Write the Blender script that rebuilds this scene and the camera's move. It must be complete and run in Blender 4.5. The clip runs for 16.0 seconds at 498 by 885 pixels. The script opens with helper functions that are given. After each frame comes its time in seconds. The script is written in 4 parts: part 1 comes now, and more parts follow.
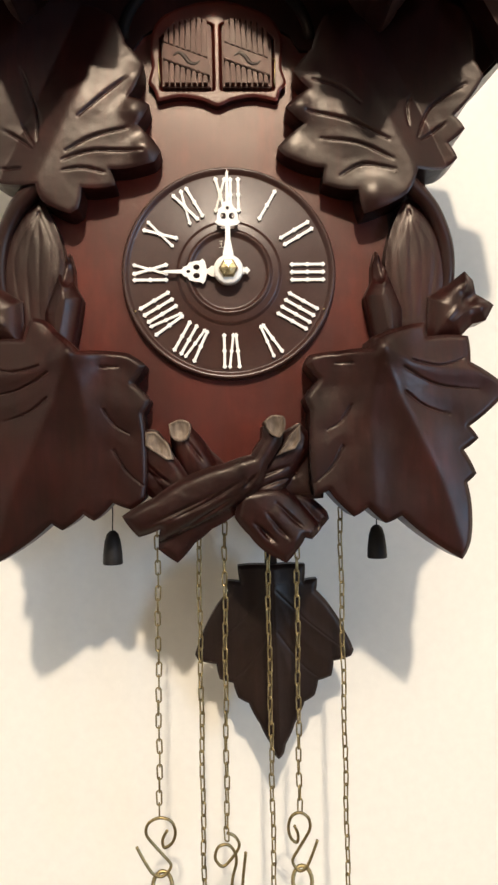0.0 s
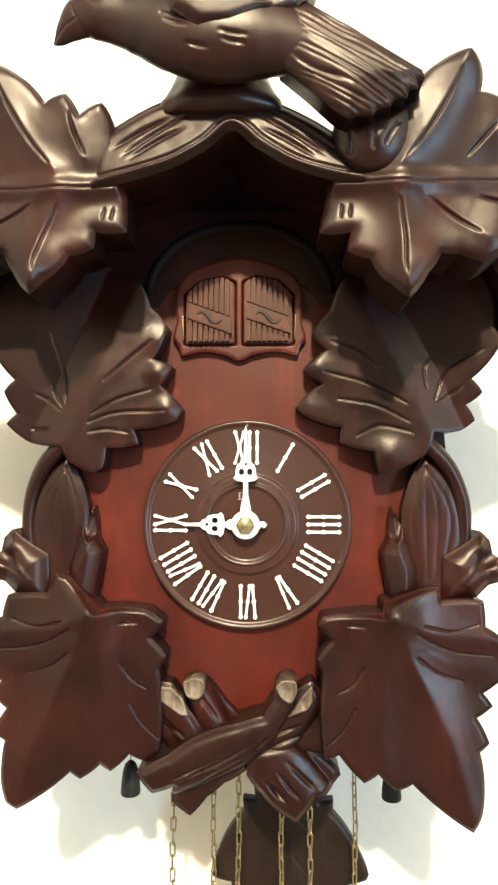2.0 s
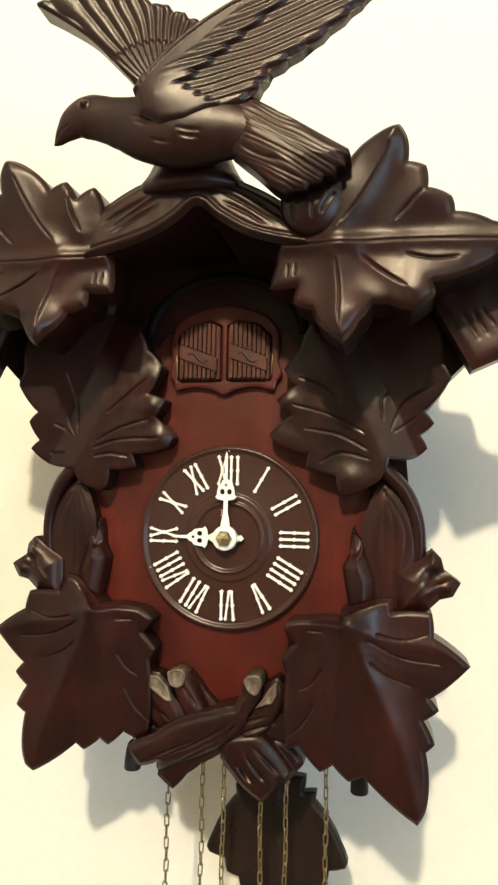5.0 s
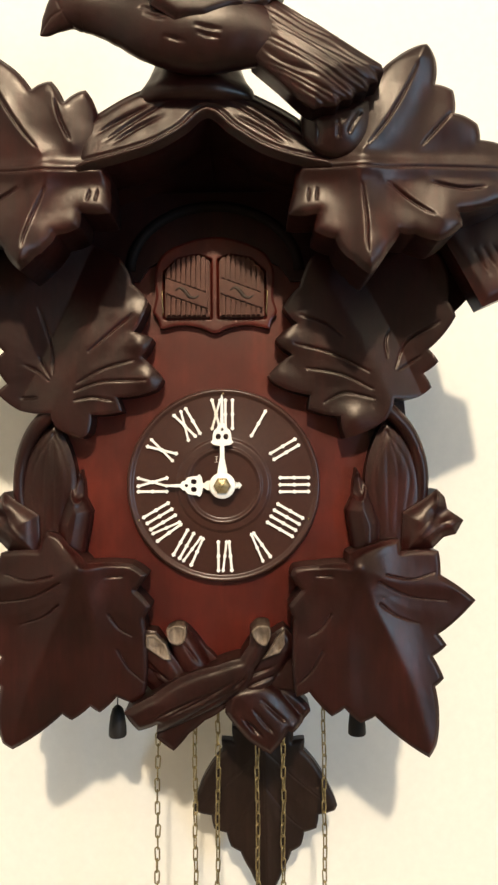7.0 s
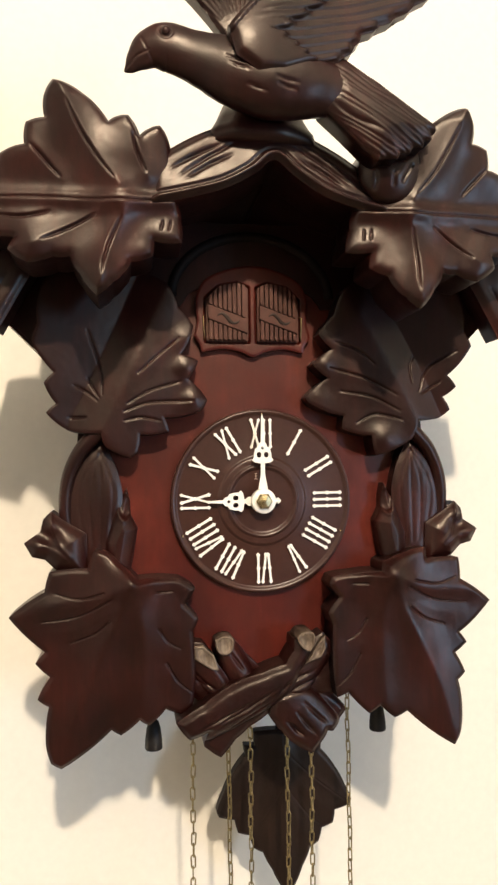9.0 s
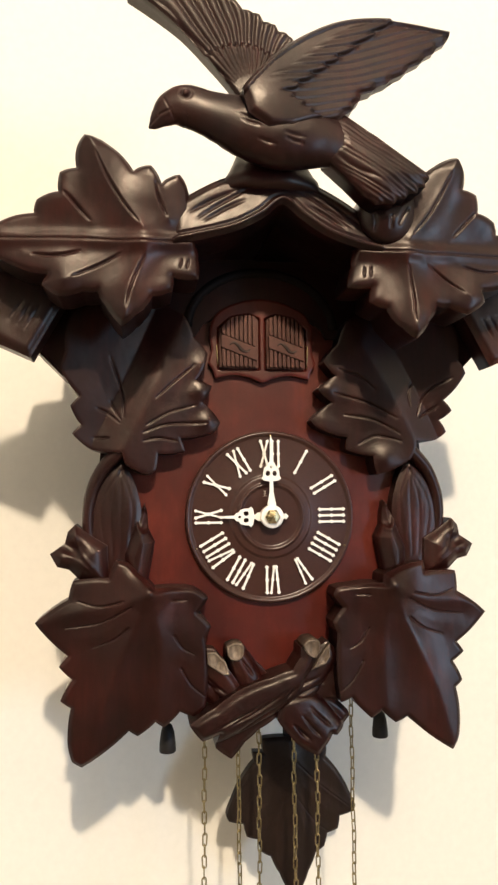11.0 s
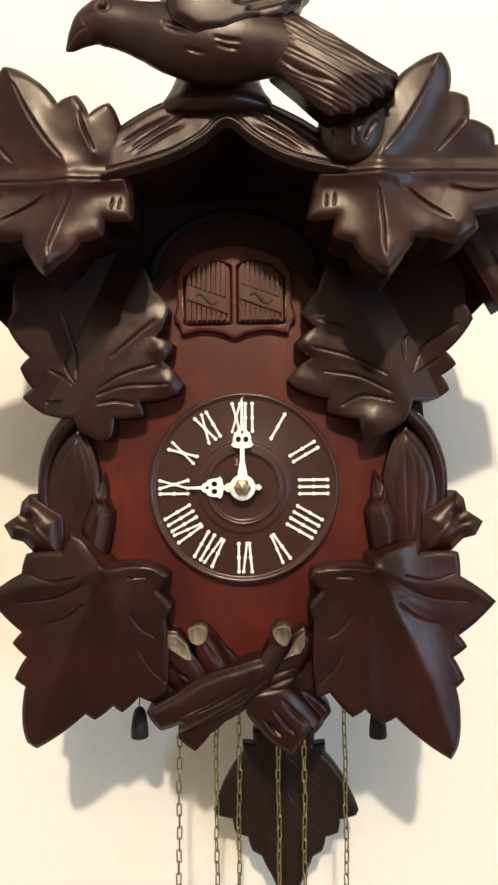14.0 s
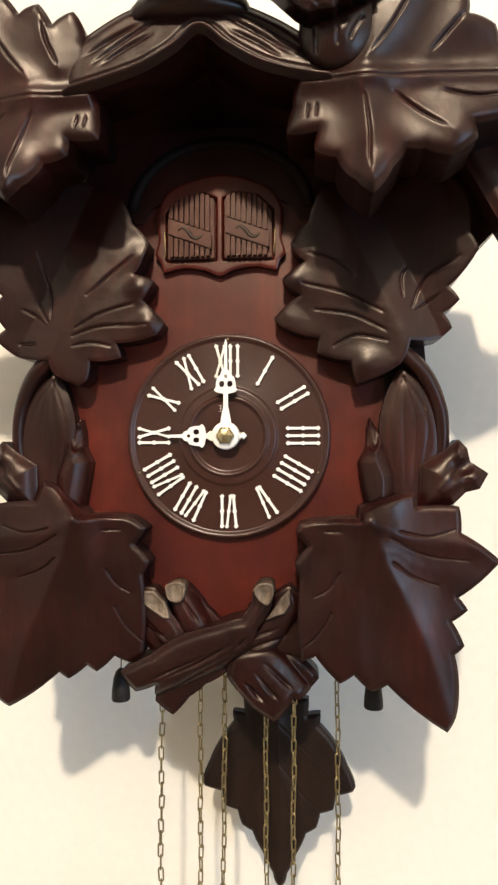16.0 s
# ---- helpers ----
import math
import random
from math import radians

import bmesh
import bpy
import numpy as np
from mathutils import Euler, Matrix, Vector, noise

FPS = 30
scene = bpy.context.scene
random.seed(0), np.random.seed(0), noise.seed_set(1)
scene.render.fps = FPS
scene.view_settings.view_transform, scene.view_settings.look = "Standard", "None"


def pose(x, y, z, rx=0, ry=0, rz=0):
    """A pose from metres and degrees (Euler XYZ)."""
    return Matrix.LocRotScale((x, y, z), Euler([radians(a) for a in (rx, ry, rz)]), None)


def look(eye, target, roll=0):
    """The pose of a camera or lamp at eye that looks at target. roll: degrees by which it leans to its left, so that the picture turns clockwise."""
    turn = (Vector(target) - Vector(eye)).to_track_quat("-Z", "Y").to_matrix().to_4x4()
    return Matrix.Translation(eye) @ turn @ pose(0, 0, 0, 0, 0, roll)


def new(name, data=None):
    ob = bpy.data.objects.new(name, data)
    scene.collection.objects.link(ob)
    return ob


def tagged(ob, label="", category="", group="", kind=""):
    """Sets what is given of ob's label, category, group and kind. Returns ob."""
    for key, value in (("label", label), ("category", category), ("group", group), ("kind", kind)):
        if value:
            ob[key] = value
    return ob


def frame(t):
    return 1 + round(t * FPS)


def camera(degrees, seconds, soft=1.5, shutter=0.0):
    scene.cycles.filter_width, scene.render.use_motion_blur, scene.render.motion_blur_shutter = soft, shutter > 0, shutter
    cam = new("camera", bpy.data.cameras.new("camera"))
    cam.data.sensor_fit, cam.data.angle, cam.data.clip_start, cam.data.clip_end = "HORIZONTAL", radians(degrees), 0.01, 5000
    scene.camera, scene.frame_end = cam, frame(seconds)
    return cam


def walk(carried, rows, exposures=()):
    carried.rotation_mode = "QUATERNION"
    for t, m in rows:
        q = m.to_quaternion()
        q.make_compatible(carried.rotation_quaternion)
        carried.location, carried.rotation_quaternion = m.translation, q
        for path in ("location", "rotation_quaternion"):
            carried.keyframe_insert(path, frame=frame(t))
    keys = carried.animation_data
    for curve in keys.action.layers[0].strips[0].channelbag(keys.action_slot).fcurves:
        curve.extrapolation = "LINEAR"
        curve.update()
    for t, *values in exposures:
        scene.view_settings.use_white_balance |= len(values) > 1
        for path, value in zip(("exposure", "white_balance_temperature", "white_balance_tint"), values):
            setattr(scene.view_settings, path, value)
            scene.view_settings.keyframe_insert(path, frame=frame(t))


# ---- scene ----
from mathutils.geometry import delaunay_2d_cdt

# ---------------------------------------------------------------- camera
cam = camera(40.0, 16.0, soft=2.5)
PATH = [
    (0, (-0.004, -0.407, 1.489), (0.067, 1.591, 1.54), -1.1),
    (0.5, (0.01, -0.408, 1.526), (0.012, 1.59, 1.622), -0.4),
    (1, (0.021, -0.4, 1.56), (-0.037, 1.597, 1.654), 0.2),
    (1.5, (0.023, -0.403, 1.599), (-0.043, 1.595, 1.675), 0.3),
    (2, (0.018, -0.421, 1.63), (-0.06, 1.575, 1.724), 0.1),
    (2.5, (0.011, -0.445, 1.664), (-0.048, 1.55, 1.801), -0.2),
    (3, (0.025, -0.461, 1.681), (-0.116, 1.524, 1.875), 0.2),
    (3.5, (0.042, -0.468, 1.68), (-0.138, 1.52, 1.802), 0.4),
    (4, (0.09, -0.472, 1.667), (-0.282, 1.491, 1.758), 0.4),
    (4.5, (0.116, -0.471, 1.649), (-0.312, 1.478, 1.778), 1.2),
    (7, (0.017, -0.454, 1.62), (0.019, 1.545, 1.655), -0.4),
    (7.5, (-0.01, -0.443, 1.625), (0.098, 1.554, 1.585), -0.4),
    (8, (-0.024, -0.435, 1.624), (0.118, 1.558, 1.541), -0.1),
    (8.5, (-0.052, -0.448, 1.617), (0.195, 1.537, 1.621), -0.8),
    (9, (-0.09, -0.471, 1.625), (0.255, 1.498, 1.69), -0.9),
    (9.5, (-0.105, -0.491, 1.615), (0.309, 1.461, 1.752), -1.2),
    (10, (-0.103, -0.506, 1.613), (0.274, 1.451, 1.769), -1.0),
    (12.5, (-0.048, -0.5, 1.626), (0.067, 1.493, 1.752), -0.3),
    (13, (-0.009, -0.491, 1.62), (-0.031, 1.506, 1.739), -0.2),
    (13.5, (0.01, -0.475, 1.619), (-0.037, 1.523, 1.706), -0.4),
    (14, (0.016, -0.46, 1.612), (-0.035, 1.538, 1.69), -0.6),
    (14.5, (0.018, -0.445, 1.612), (-0.02, 1.554, 1.646), -0.9),
    (15, (0.036, -0.437, 1.603), (-0.042, 1.561, 1.659), -0.6),
    (15.5, (0.051, -0.429, 1.595), (-0.091, 1.565, 1.661), -0.6),
    (16, (0.054, -0.425, 1.586), (-0.137, 1.566, 1.633), -0.1),
]
EXPOSURES = [
    (0.0, -0.36, 6450, 16),
    (1.0, 0.14, 6600, 15),
    (1.5, 0.30, 6500, 9),
    (2.0, 0.62, 6600, 5),
    (2.5, 0.61, 6450, 1),
    (3.0, 0.46, 6450, -1),
    (3.5, -0.04, 6600, 2),
    (4.5, -0.27, 6850, 5),
    (7.0, -0.30, 6800, 13),
    (10.0, -0.34, 6800, 16),
    (12.5, -0.38, 6650, 14),
    (16.0, -0.30, 6550, 15),
]
walk(cam, [(t, look(eye, target, roll)) for t, eye, target, roll in PATH], EXPOSURES)

# ---------------------------------------------------------------- measures (metres)
Z0 = 1.60          # height of the dial's centre
WALL = 0.122       # the wall's face; the clock's front board is at y = 0
AX = -0.4          # the carving's axis, in cm
ROOM_X0, ROOM_X1, ROOM_Y0, ROOM_H = -2.2, 2.2, -5.6, 3.74
LAMP = (0.06, -2.75, 3.57)

# ---------------------------------------------------------------- world and lamps
world = bpy.data.worlds.new("world")
scene.world = world
world.use_nodes = True
wn = world.node_tree
sky = wn.nodes.new("ShaderNodeTexSky")
sky.sky_type, sky.sun_disc = "NISHITA", False
sky.sun_elevation, sky.sun_rotation = radians(35), radians(-60)
wn.links.new(sky.outputs[0], wn.nodes["Background"].inputs[0])
wn.nodes["Background"].inputs[1].default_value = 0.10


def lamp(name, kind, place, target, energy, colour, size, size_y=None):
    data = bpy.data.lights.new(name, kind)
    data.energy, data.color = energy, colour
    if kind == "AREA":
        data.size = size
        if size_y:
            data.shape, data.size_y = "RECTANGLE", size_y
        else:
            data.shape = "DISK"
    else:
        data.shadow_soft_size = size
    ob = new(name, data)
    ob.matrix_basis = look(place, target)
    return ob


lamp("bulb_light", "POINT", LAMP, (0, 0, 1.6), 570, (1.0, 0.87, 0.665), 0.065)
lamp("window_light", "AREA", (ROOM_X1 - 0.04, -2.55, 1.50), (0, -2.55, 1.50), 66, (0.38, 0.66, 1.0), 0.62, 0.85)

# ---------------------------------------------------------------- materials


def material(name, build):
    m = bpy.data.materials.new(name)
    m.use_nodes = True
    t = m.node_tree
    bsdf = t.nodes["Principled BSDF"]
    build(t, t.nodes.new, t.links.new, bsdf)
    return m


def ramp(t, source, stops):
    r = t.nodes.new("ShaderNodeValToRGB")
    r.color_ramp.elements[0].position, r.color_ramp.elements[0].color = stops[0][0], (*stops[0][1], 1)
    r.color_ramp.elements[1].position, r.color_ramp.elements[1].color = stops[-1][0], (*stops[-1][1], 1)
    for p, c in stops[1:-1]:
        r.color_ramp.elements.new(p).color = (*c, 1)
    t.links.new(source, r.inputs[0])
    return r.outputs[0]


def noise_tex(t, scale, detail=4.0, stretch=(1, 1, 1), rough=0.55):
    co = t.nodes.new("ShaderNodeNewGeometry")
    mp = t.nodes.new("ShaderNodeMapping")
    mp.inputs["Scale"].default_value = stretch
    n = t.nodes.new("ShaderNodeTexNoise")
    n.inputs["Scale"].default_value, n.inputs["Detail"].default_value, n.inputs["Roughness"].default_value = scale, detail, rough
    t.links.new(co.outputs["Position"], mp.inputs[0])
    t.links.new(mp.outputs[0], n.inputs["Vector"])
    return n.outputs["Fac"]


def bump(t, bsdf, height, strength, distance, chain=None):
    b = t.nodes.new("ShaderNodeBump")
    b.inputs["Strength"].default_value, b.inputs["Distance"].default_value = strength, distance
    t.links.new(height, b.inputs["Height"])
    if chain is not None:
        t.links.new(chain, b.inputs["Normal"])
    t.links.new(b.outputs[0], bsdf.inputs["Normal"])
    return b.outputs[0]


def rough_from(t, bsdf, source, low, high):
    m = t.nodes.new("ShaderNodeMapRange")
    m.inputs["To Min"].default_value, m.inputs["To Max"].default_value = low, high
    t.links.new(source, m.inputs[0])
    t.links.new(m.outputs[0], bsdf.inputs["Roughness"])


def wood(name, dark, mid, light, rough, grain=(1, 1, 0.12), spec=0.28, coat=0.0, relief=0.25, blotch=0.45):
    def build(t, n, l, b):
        g = noise_tex(t, 260, 5, grain, 0.6)
        blot = noise_tex(t, 30, 4, (1, 1, 0.6))
        mix = t.nodes.new("ShaderNodeMix")
        mix.data_type = "FLOAT"
        mix.inputs[0].default_value = blotch
        l(g, mix.inputs[2])
        l(blot, mix.inputs[3])
        l(ramp(t, mix.outputs[0], [(0.34, dark), (0.52, mid), (0.68, light)]), b.inputs["Base Color"])
        wear = t.nodes.new("ShaderNodeMix")
        wear.data_type = "FLOAT"
        wear.inputs[0].default_value = 0.5
        l(noise_tex(t, 24, 4), wear.inputs[2])
        l(noise_tex(t, 210, 3, (1, 1, 0.35)), wear.inputs[3])
        rough_from(t, b, wear.outputs[0], rough - 0.14, rough + 0.16)
        first = bump(t, b, g, relief, 0.0004)
        bump(t, b, noise_tex(t, 120, 3), relief, 0.0006, first)
        b.inputs["Specular IOR Level"].default_value = spec
        b.inputs["Specular Tint"].default_value = (1.0, 0.91, 0.81, 1)
        b.inputs["Coat Weight"].default_value, b.inputs["Coat Roughness"].default_value = coat, 0.22
    return material(name, build)


WALNUT = wood("dark_walnut_stain", (0.0070, 0.0014, 0.0012), (0.0150, 0.0027, 0.0021), (0.034, 0.0060, 0.0044), 0.36, spec=0.33, relief=0.10, blotch=0.65)
BOARD = wood("red_mahogany", (0.037, 0.0039, 0.0026), (0.060, 0.0068, 0.0040), (0.098, 0.0130, 0.0072), 0.36, (1, 1, 0.10), spec=0.40, relief=0.06, blotch=0.80)
ENDGRAIN = wood("cut_end_wood", (0.055, 0.038, 0.026), (0.12, 0.088, 0.064), (0.23, 0.18, 0.135), 0.5)
DOOR = wood("cuckoo_door_wood", (0.040, 0.0100, 0.0060), (0.062, 0.0165, 0.0100), (0.088, 0.0270, 0.0170), 0.45)
PENDULUM = wood("black_brown_stain", (0.008, 0.0038, 0.003), (0.012, 0.006, 0.0045), (0.018, 0.009, 0.0065), 0.42)
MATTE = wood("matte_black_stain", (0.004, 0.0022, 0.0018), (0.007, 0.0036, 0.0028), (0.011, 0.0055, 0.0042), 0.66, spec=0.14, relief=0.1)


def plain(name, colour, rough, metal=0.0, scale=300, vary=0.12, relief=0.08, spec=0.5):
    def build(t, n, l, b):
        g = noise_tex(t, scale, 4)
        lo = tuple(c * (1 - vary) for c in colour)
        hi = tuple(min(1, c * (1 + vary)) for c in colour)
        l(ramp(t, g, [(0.3, lo), (0.7, hi)]), b.inputs["Base Color"])
        rough_from(t, b, noise_tex(t, scale / 4, 3), rough - 0.05, rough + 0.07)
        bump(t, b, g, relief, 0.0003)
        b.inputs["Metallic"].default_value = metal
        b.inputs["Specular IOR Level"].default_value = spec
    return material(name, build)


DIAL = plain("brown_dial_plastic", (0.036, 0.0125, 0.0082), 0.31, spec=0.42)
WHITE = plain("white_plastic", (0.84, 0.81, 0.75), 0.45, vary=0.04)
BRASS = plain("aged_brass", (0.30, 0.235, 0.115), 0.36, 1.0, 500, 0.25)
HUB = plain("polished_brass", (0.64, 0.53, 0.30), 0.26, 1.0, 400, 0.1)
IRON = plain("dark_iron", (0.012, 0.010, 0.009), 0.58, 0.0, spec=0.3)
PAINT = plain("warm_white_wall_paint", (0.82, 0.79, 0.71), 0.7, 0, 140, 0.02, 0.25)
# Unseen room surfaces: tones chosen to steer fill and reflections on the clock.
BEHIND = plain("unseen_dark_wall", (0.075, 0.065, 0.055), 0.75, 0, 140, 0.03, 0.2)
SIDE = plain("unseen_grey_wall", (0.42, 0.43, 0.42), 0.75, 0, 140, 0.03, 0.2)
CEIL = plain("unseen_white_ceiling", (0.68, 0.68, 0.67), 0.8, 0, 90, 0.03)
FLOOR = wood("unseen_brown_floor", (0.12, 0.095, 0.072), (0.17, 0.138, 0.108), (0.23, 0.19, 0.15), 0.5, (1, 0.1, 1))
FRAME = plain("white_window_paint", (0.78, 0.78, 0.76), 0.4)
SHADE = plain("pale_lamp_metal", (0.65, 0.62, 0.55), 0.4)


def bulb_build(t, n, l, b):
    b.inputs["Base Color"].default_value = (0.9, 0.85, 0.7, 1)
    b.inputs["Emission Color"].default_value = (1.0, 0.82, 0.55, 1)
    b.inputs["Emission Strength"].default_value = 6


BULB = material("lit_bulb_glass", bulb_build)

# ---------------------------------------------------------------- helpers
SPOT = {}


def V(x, z, y=0.0):
    """Centimetres on the clock's front (x right, z up from the dial's centre, y back) to metres."""
    return Vector((x / 100, y / 100, Z0 + z / 100))


def thing(name, place, label, category, group="", kind=""):
    ob = new(name)
    ob.empty_display_size = 0.02
    ob.location = place
    SPOT[ob] = Vector(place)
    return tagged(ob, label, category, group, kind)


def part(name, bm, mat, parent=None, label="", smooth=True):
    """One bmesh in world metres as one mesh object, under parent if given."""
    bmesh.ops.recalc_face_normals(bm, faces=bm.faces) if len(bm.faces) < 6000 else None
    lo = Vector([min(v.co[i] for v in bm.verts) for i in range(3)])
    hi = Vector([max(v.co[i] for v in bm.verts) for i in range(3)])
    mid = (lo + hi) / 2
    for v in bm.verts:
        v.co -= mid
    if smooth is not None:
        for f in bm.faces:
            f.smooth = smooth
    me = bpy.data.meshes.new(name)
    bm.to_mesh(me)
    bm.free()
    me.materials.append(mat)
    ob = new(name, me)
    SPOT[ob] = mid
    if parent is not None:
        ob.parent = parent
        ob.location = mid - SPOT[parent]
    else:
        ob.location = mid
    if label:
        tagged(ob, label)
    return ob


def soft_box(lo, hi, bevel=0.0, segments=2):
    bm = bmesh.new()
    bmesh.ops.create_cube(bm, size=1)
    for v in bm.verts:
        v.co = Vector([lo[i] + (v.co[i] + 0.5) * (hi[i] - lo[i]) for i in range(3)])
    if bevel:
        bmesh.ops.bevel(bm, geom=bm.edges[:], offset=bevel, segments=segments, affect="EDGES", profile=0.6)
    return bm


def smooth_line(points, steps=8, closed=False):
    """A curve through the points."""
    n, out = len(points), []
    pts = [Vector(p) for p in points]
    for i in range(n if closed else n - 1):
        if closed:
            a, b, c, d = pts[i - 1], pts[i], pts[(i + 1) % n], pts[(i + 2) % n]
        else:
            a, b, c, d = pts[max(i - 1, 0)], pts[i], pts[i + 1], pts[min(i + 2, n - 1)]
        for k in range(steps):
            u = k / steps
            out.append(0.5 * ((2 * b) + (c - a) * u + (2 * a - 5 * b + 4 * c - d) * u * u + (3 * b - a - 3 * c + d) * u ** 3))
    if not closed:
        out.append(pts[-1])
    return out


def tube(points, radii, sides=10, flat=1.0, ripple=0.0, cap=True, closed=False, into=None):
    """A round bar along 3D points with a radius at each."""
    bm = into or bmesh.new()
    rings, n = [], len(points)
    up = Vector((0, 1, 0.01)).normalized()
    for i, p in enumerate(points):
        p = Vector(p)
        a, b = (points[i - 1], points[(i + 1) % n]) if closed else (points[max(i - 1, 0)], points[min(i + 1, n - 1)])
        way = (Vector(b) - Vector(a)).normalized()
        side = way.cross(up)
        side = side.normalized() if side.length > 1e-4 else Vector((1, 0, 0))
        top = side.cross(way).normalized()
        r = radii[i] if hasattr(radii, "__len__") else radii
        ring = []
        for k in range(sides):
            w = 2 * math.pi * k / sides
            q = r * (1 + ripple * noise.noise(Vector((math.cos(w) * 2.2, math.sin(w) * 2.2, i * 0.12 + p.x * 40))))
            ring.append(bm.verts.new(p + side * math.cos(w) * q + top * math.sin(w) * q * flat))
        rings.append(ring)
    for i in range(n if closed else n - 1):
        for k in range(sides):
            bm.faces.new((rings[i][k], rings[i][(k + 1) % sides], rings[(i + 1) % n][(k + 1) % sides], rings[(i + 1) % n][k]))
    if cap and not closed:
        bm.faces.new(rings[0][::-1])
        bm.faces.new(rings[-1])
    return bm


def lathe(profile, centre, axis="y", sides=64):
    """profile: (radius, along) in metres round centre; along the y or z axis."""
    bm = bmesh.new()
    rings = []
    for r, a in profile:
        ring = []
        for k in range(sides):
            w = 2 * math.pi * k / sides
            u, v = r * math.cos(w), r * math.sin(w)
            ring.append(bm.verts.new(Vector(centre) + (Vector((u, a, v)) if axis == "y" else Vector((u, v, a)))))
        rings.append(ring)
    for i in range(len(rings) - 1):
        for k in range(sides):
            bm.faces.new((rings[i][k], rings[i][(k + 1) % sides], rings[i + 1][(k + 1) % sides], rings[i + 1][k]))
    bm.faces.new(rings[0])
    bm.faces.new(rings[-1][::-1])
    return bm


def seg_dist(px, pz, line):
    """Distance of grid points to a polyline, and how far along it (0 to 1) the nearest place is."""
    best, along = np.full(len(px), 1e9), np.zeros(len(px))
    n = len(line) - 1
    for i in range(n):
        (ax, az), (bx, bz) = line[i], line[i + 1]
        dx, dz = bx - ax, bz - az
        u = np.clip(((px - ax) * dx + (pz - az) * dz) / (dx * dx + dz * dz + 1e-12), 0, 1)
        d = np.hypot(px - ax - u * dx, pz - az - u * dz)
        near = d < best
        best[near], along[near] = d[near], (i + u[near]) / n
    return best, along


def relief(outline, surface, back, step=0.12, extra=(), into=None):
    """A carved slab: outline in cm (x, z), a front given by surface(x, z, edge distance) in cm towards the viewer, and a back at y = back cm."""
    ring = []
    m = len(outline)
    for i in range(m):
        a, b = outline[i], outline[(i + 1) % m]
        d = math.hypot(b[0] - a[0], b[1] - a[1])
        k = max(1, int(d / step))
        ring += [(a[0] + (b[0] - a[0]) * j / k, a[1] + (b[1] - a[1]) * j / k) for j in range(k)]
    xs, zs = [p[0] for p in ring], [p[1] for p in ring]
    gx, gz = np.meshgrid(np.arange(min(xs), max(xs), step), np.arange(min(zs), max(zs), step * 0.9))
    gx[::2] += step / 2
    gx, gz = gx.ravel(), gz.ravel()
    for line in extra:
        lx = [p[0] for p in line]
        lz = [p[1] for p in line]
        gx, gz = np.r_[gx, lx], np.r_[gz, lz]
    closed = ring + [ring[0]]
    edge, _ = seg_dist(gx, gz, closed)
    keep = edge > step * 0.45
    pts = [Vector(p) for p in ring] + [Vector((x, z)) for x, z in zip(gx[keep], gz[keep])]
    n = len(ring)
    verts, _, faces, *_ = delaunay_2d_cdt(pts, [(i, (i + 1) % n) for i in range(n)], [], 1, 1e-5)
    vx, vz = np.array([v.x for v in verts]), np.array([v.y for v in verts])
    e, _ = seg_dist(vx, vz, closed)
    y = -np.asarray(surface(vx, vz, e))
    bm = into or bmesh.new()
    front = [bm.verts.new(V(a, b, c)) for a, b, c in zip(vx, vz, y)]
    for f in faces:
        bm.faces.new([front[i] for i in f][::-1] if into is None else [front[i] for i in f])
    # the sides and the back, with verts of their own so that the rim stays crisp
    rim_y = {(round(a, 4), round(b, 4)): c for a, b, c, d in zip(vx, vz, y, e) if d < 1e-4}
    spare = -np.asarray(surface(np.array(xs), np.array(zs), np.zeros(n)))
    top = [bm.verts.new(V(a, b, rim_y.get((round(a, 4), round(b, 4)), c))) for (a, b), c in zip(ring, spare)]
    low = [bm.verts.new(V(a, b, back)) for a, b in ring]
    for i in range(n):
        bm.faces.new((top[i], top[(i + 1) % n], low[(i + 1) % n], low[i]))
    try:
        bm.faces.new(low)
    except ValueError:
        pass
    return bm


def beside(lines, gap=0.075):
    """Close-set points on carved lines and along both their banks, to give the cuts clean walls."""
    out = []
    for line in lines:
        pts = []
        for (ax, az), (bx, bz) in zip(line, line[1:]):
            k = max(1, int(math.hypot(bx - ax, bz - az) / 0.07))
            pts += [(ax + (bx - ax) * i / k, az + (bz - az) * i / k, bx - ax, bz - az) for i in range(k)]
        for side in (-2, -1, 0, 1, 2):
            out.append([(x - side * gap * 0.55 * dz / (math.hypot(dx, dz) + 1e-9), z + side * gap * 0.55 * dx / (math.hypot(dx, dz) + 1e-9)) for x, z, dx, dz in pts])
    return out


def mirrored(points, axis=AX):
    return [(2 * axis - x, z) for x, z in points]


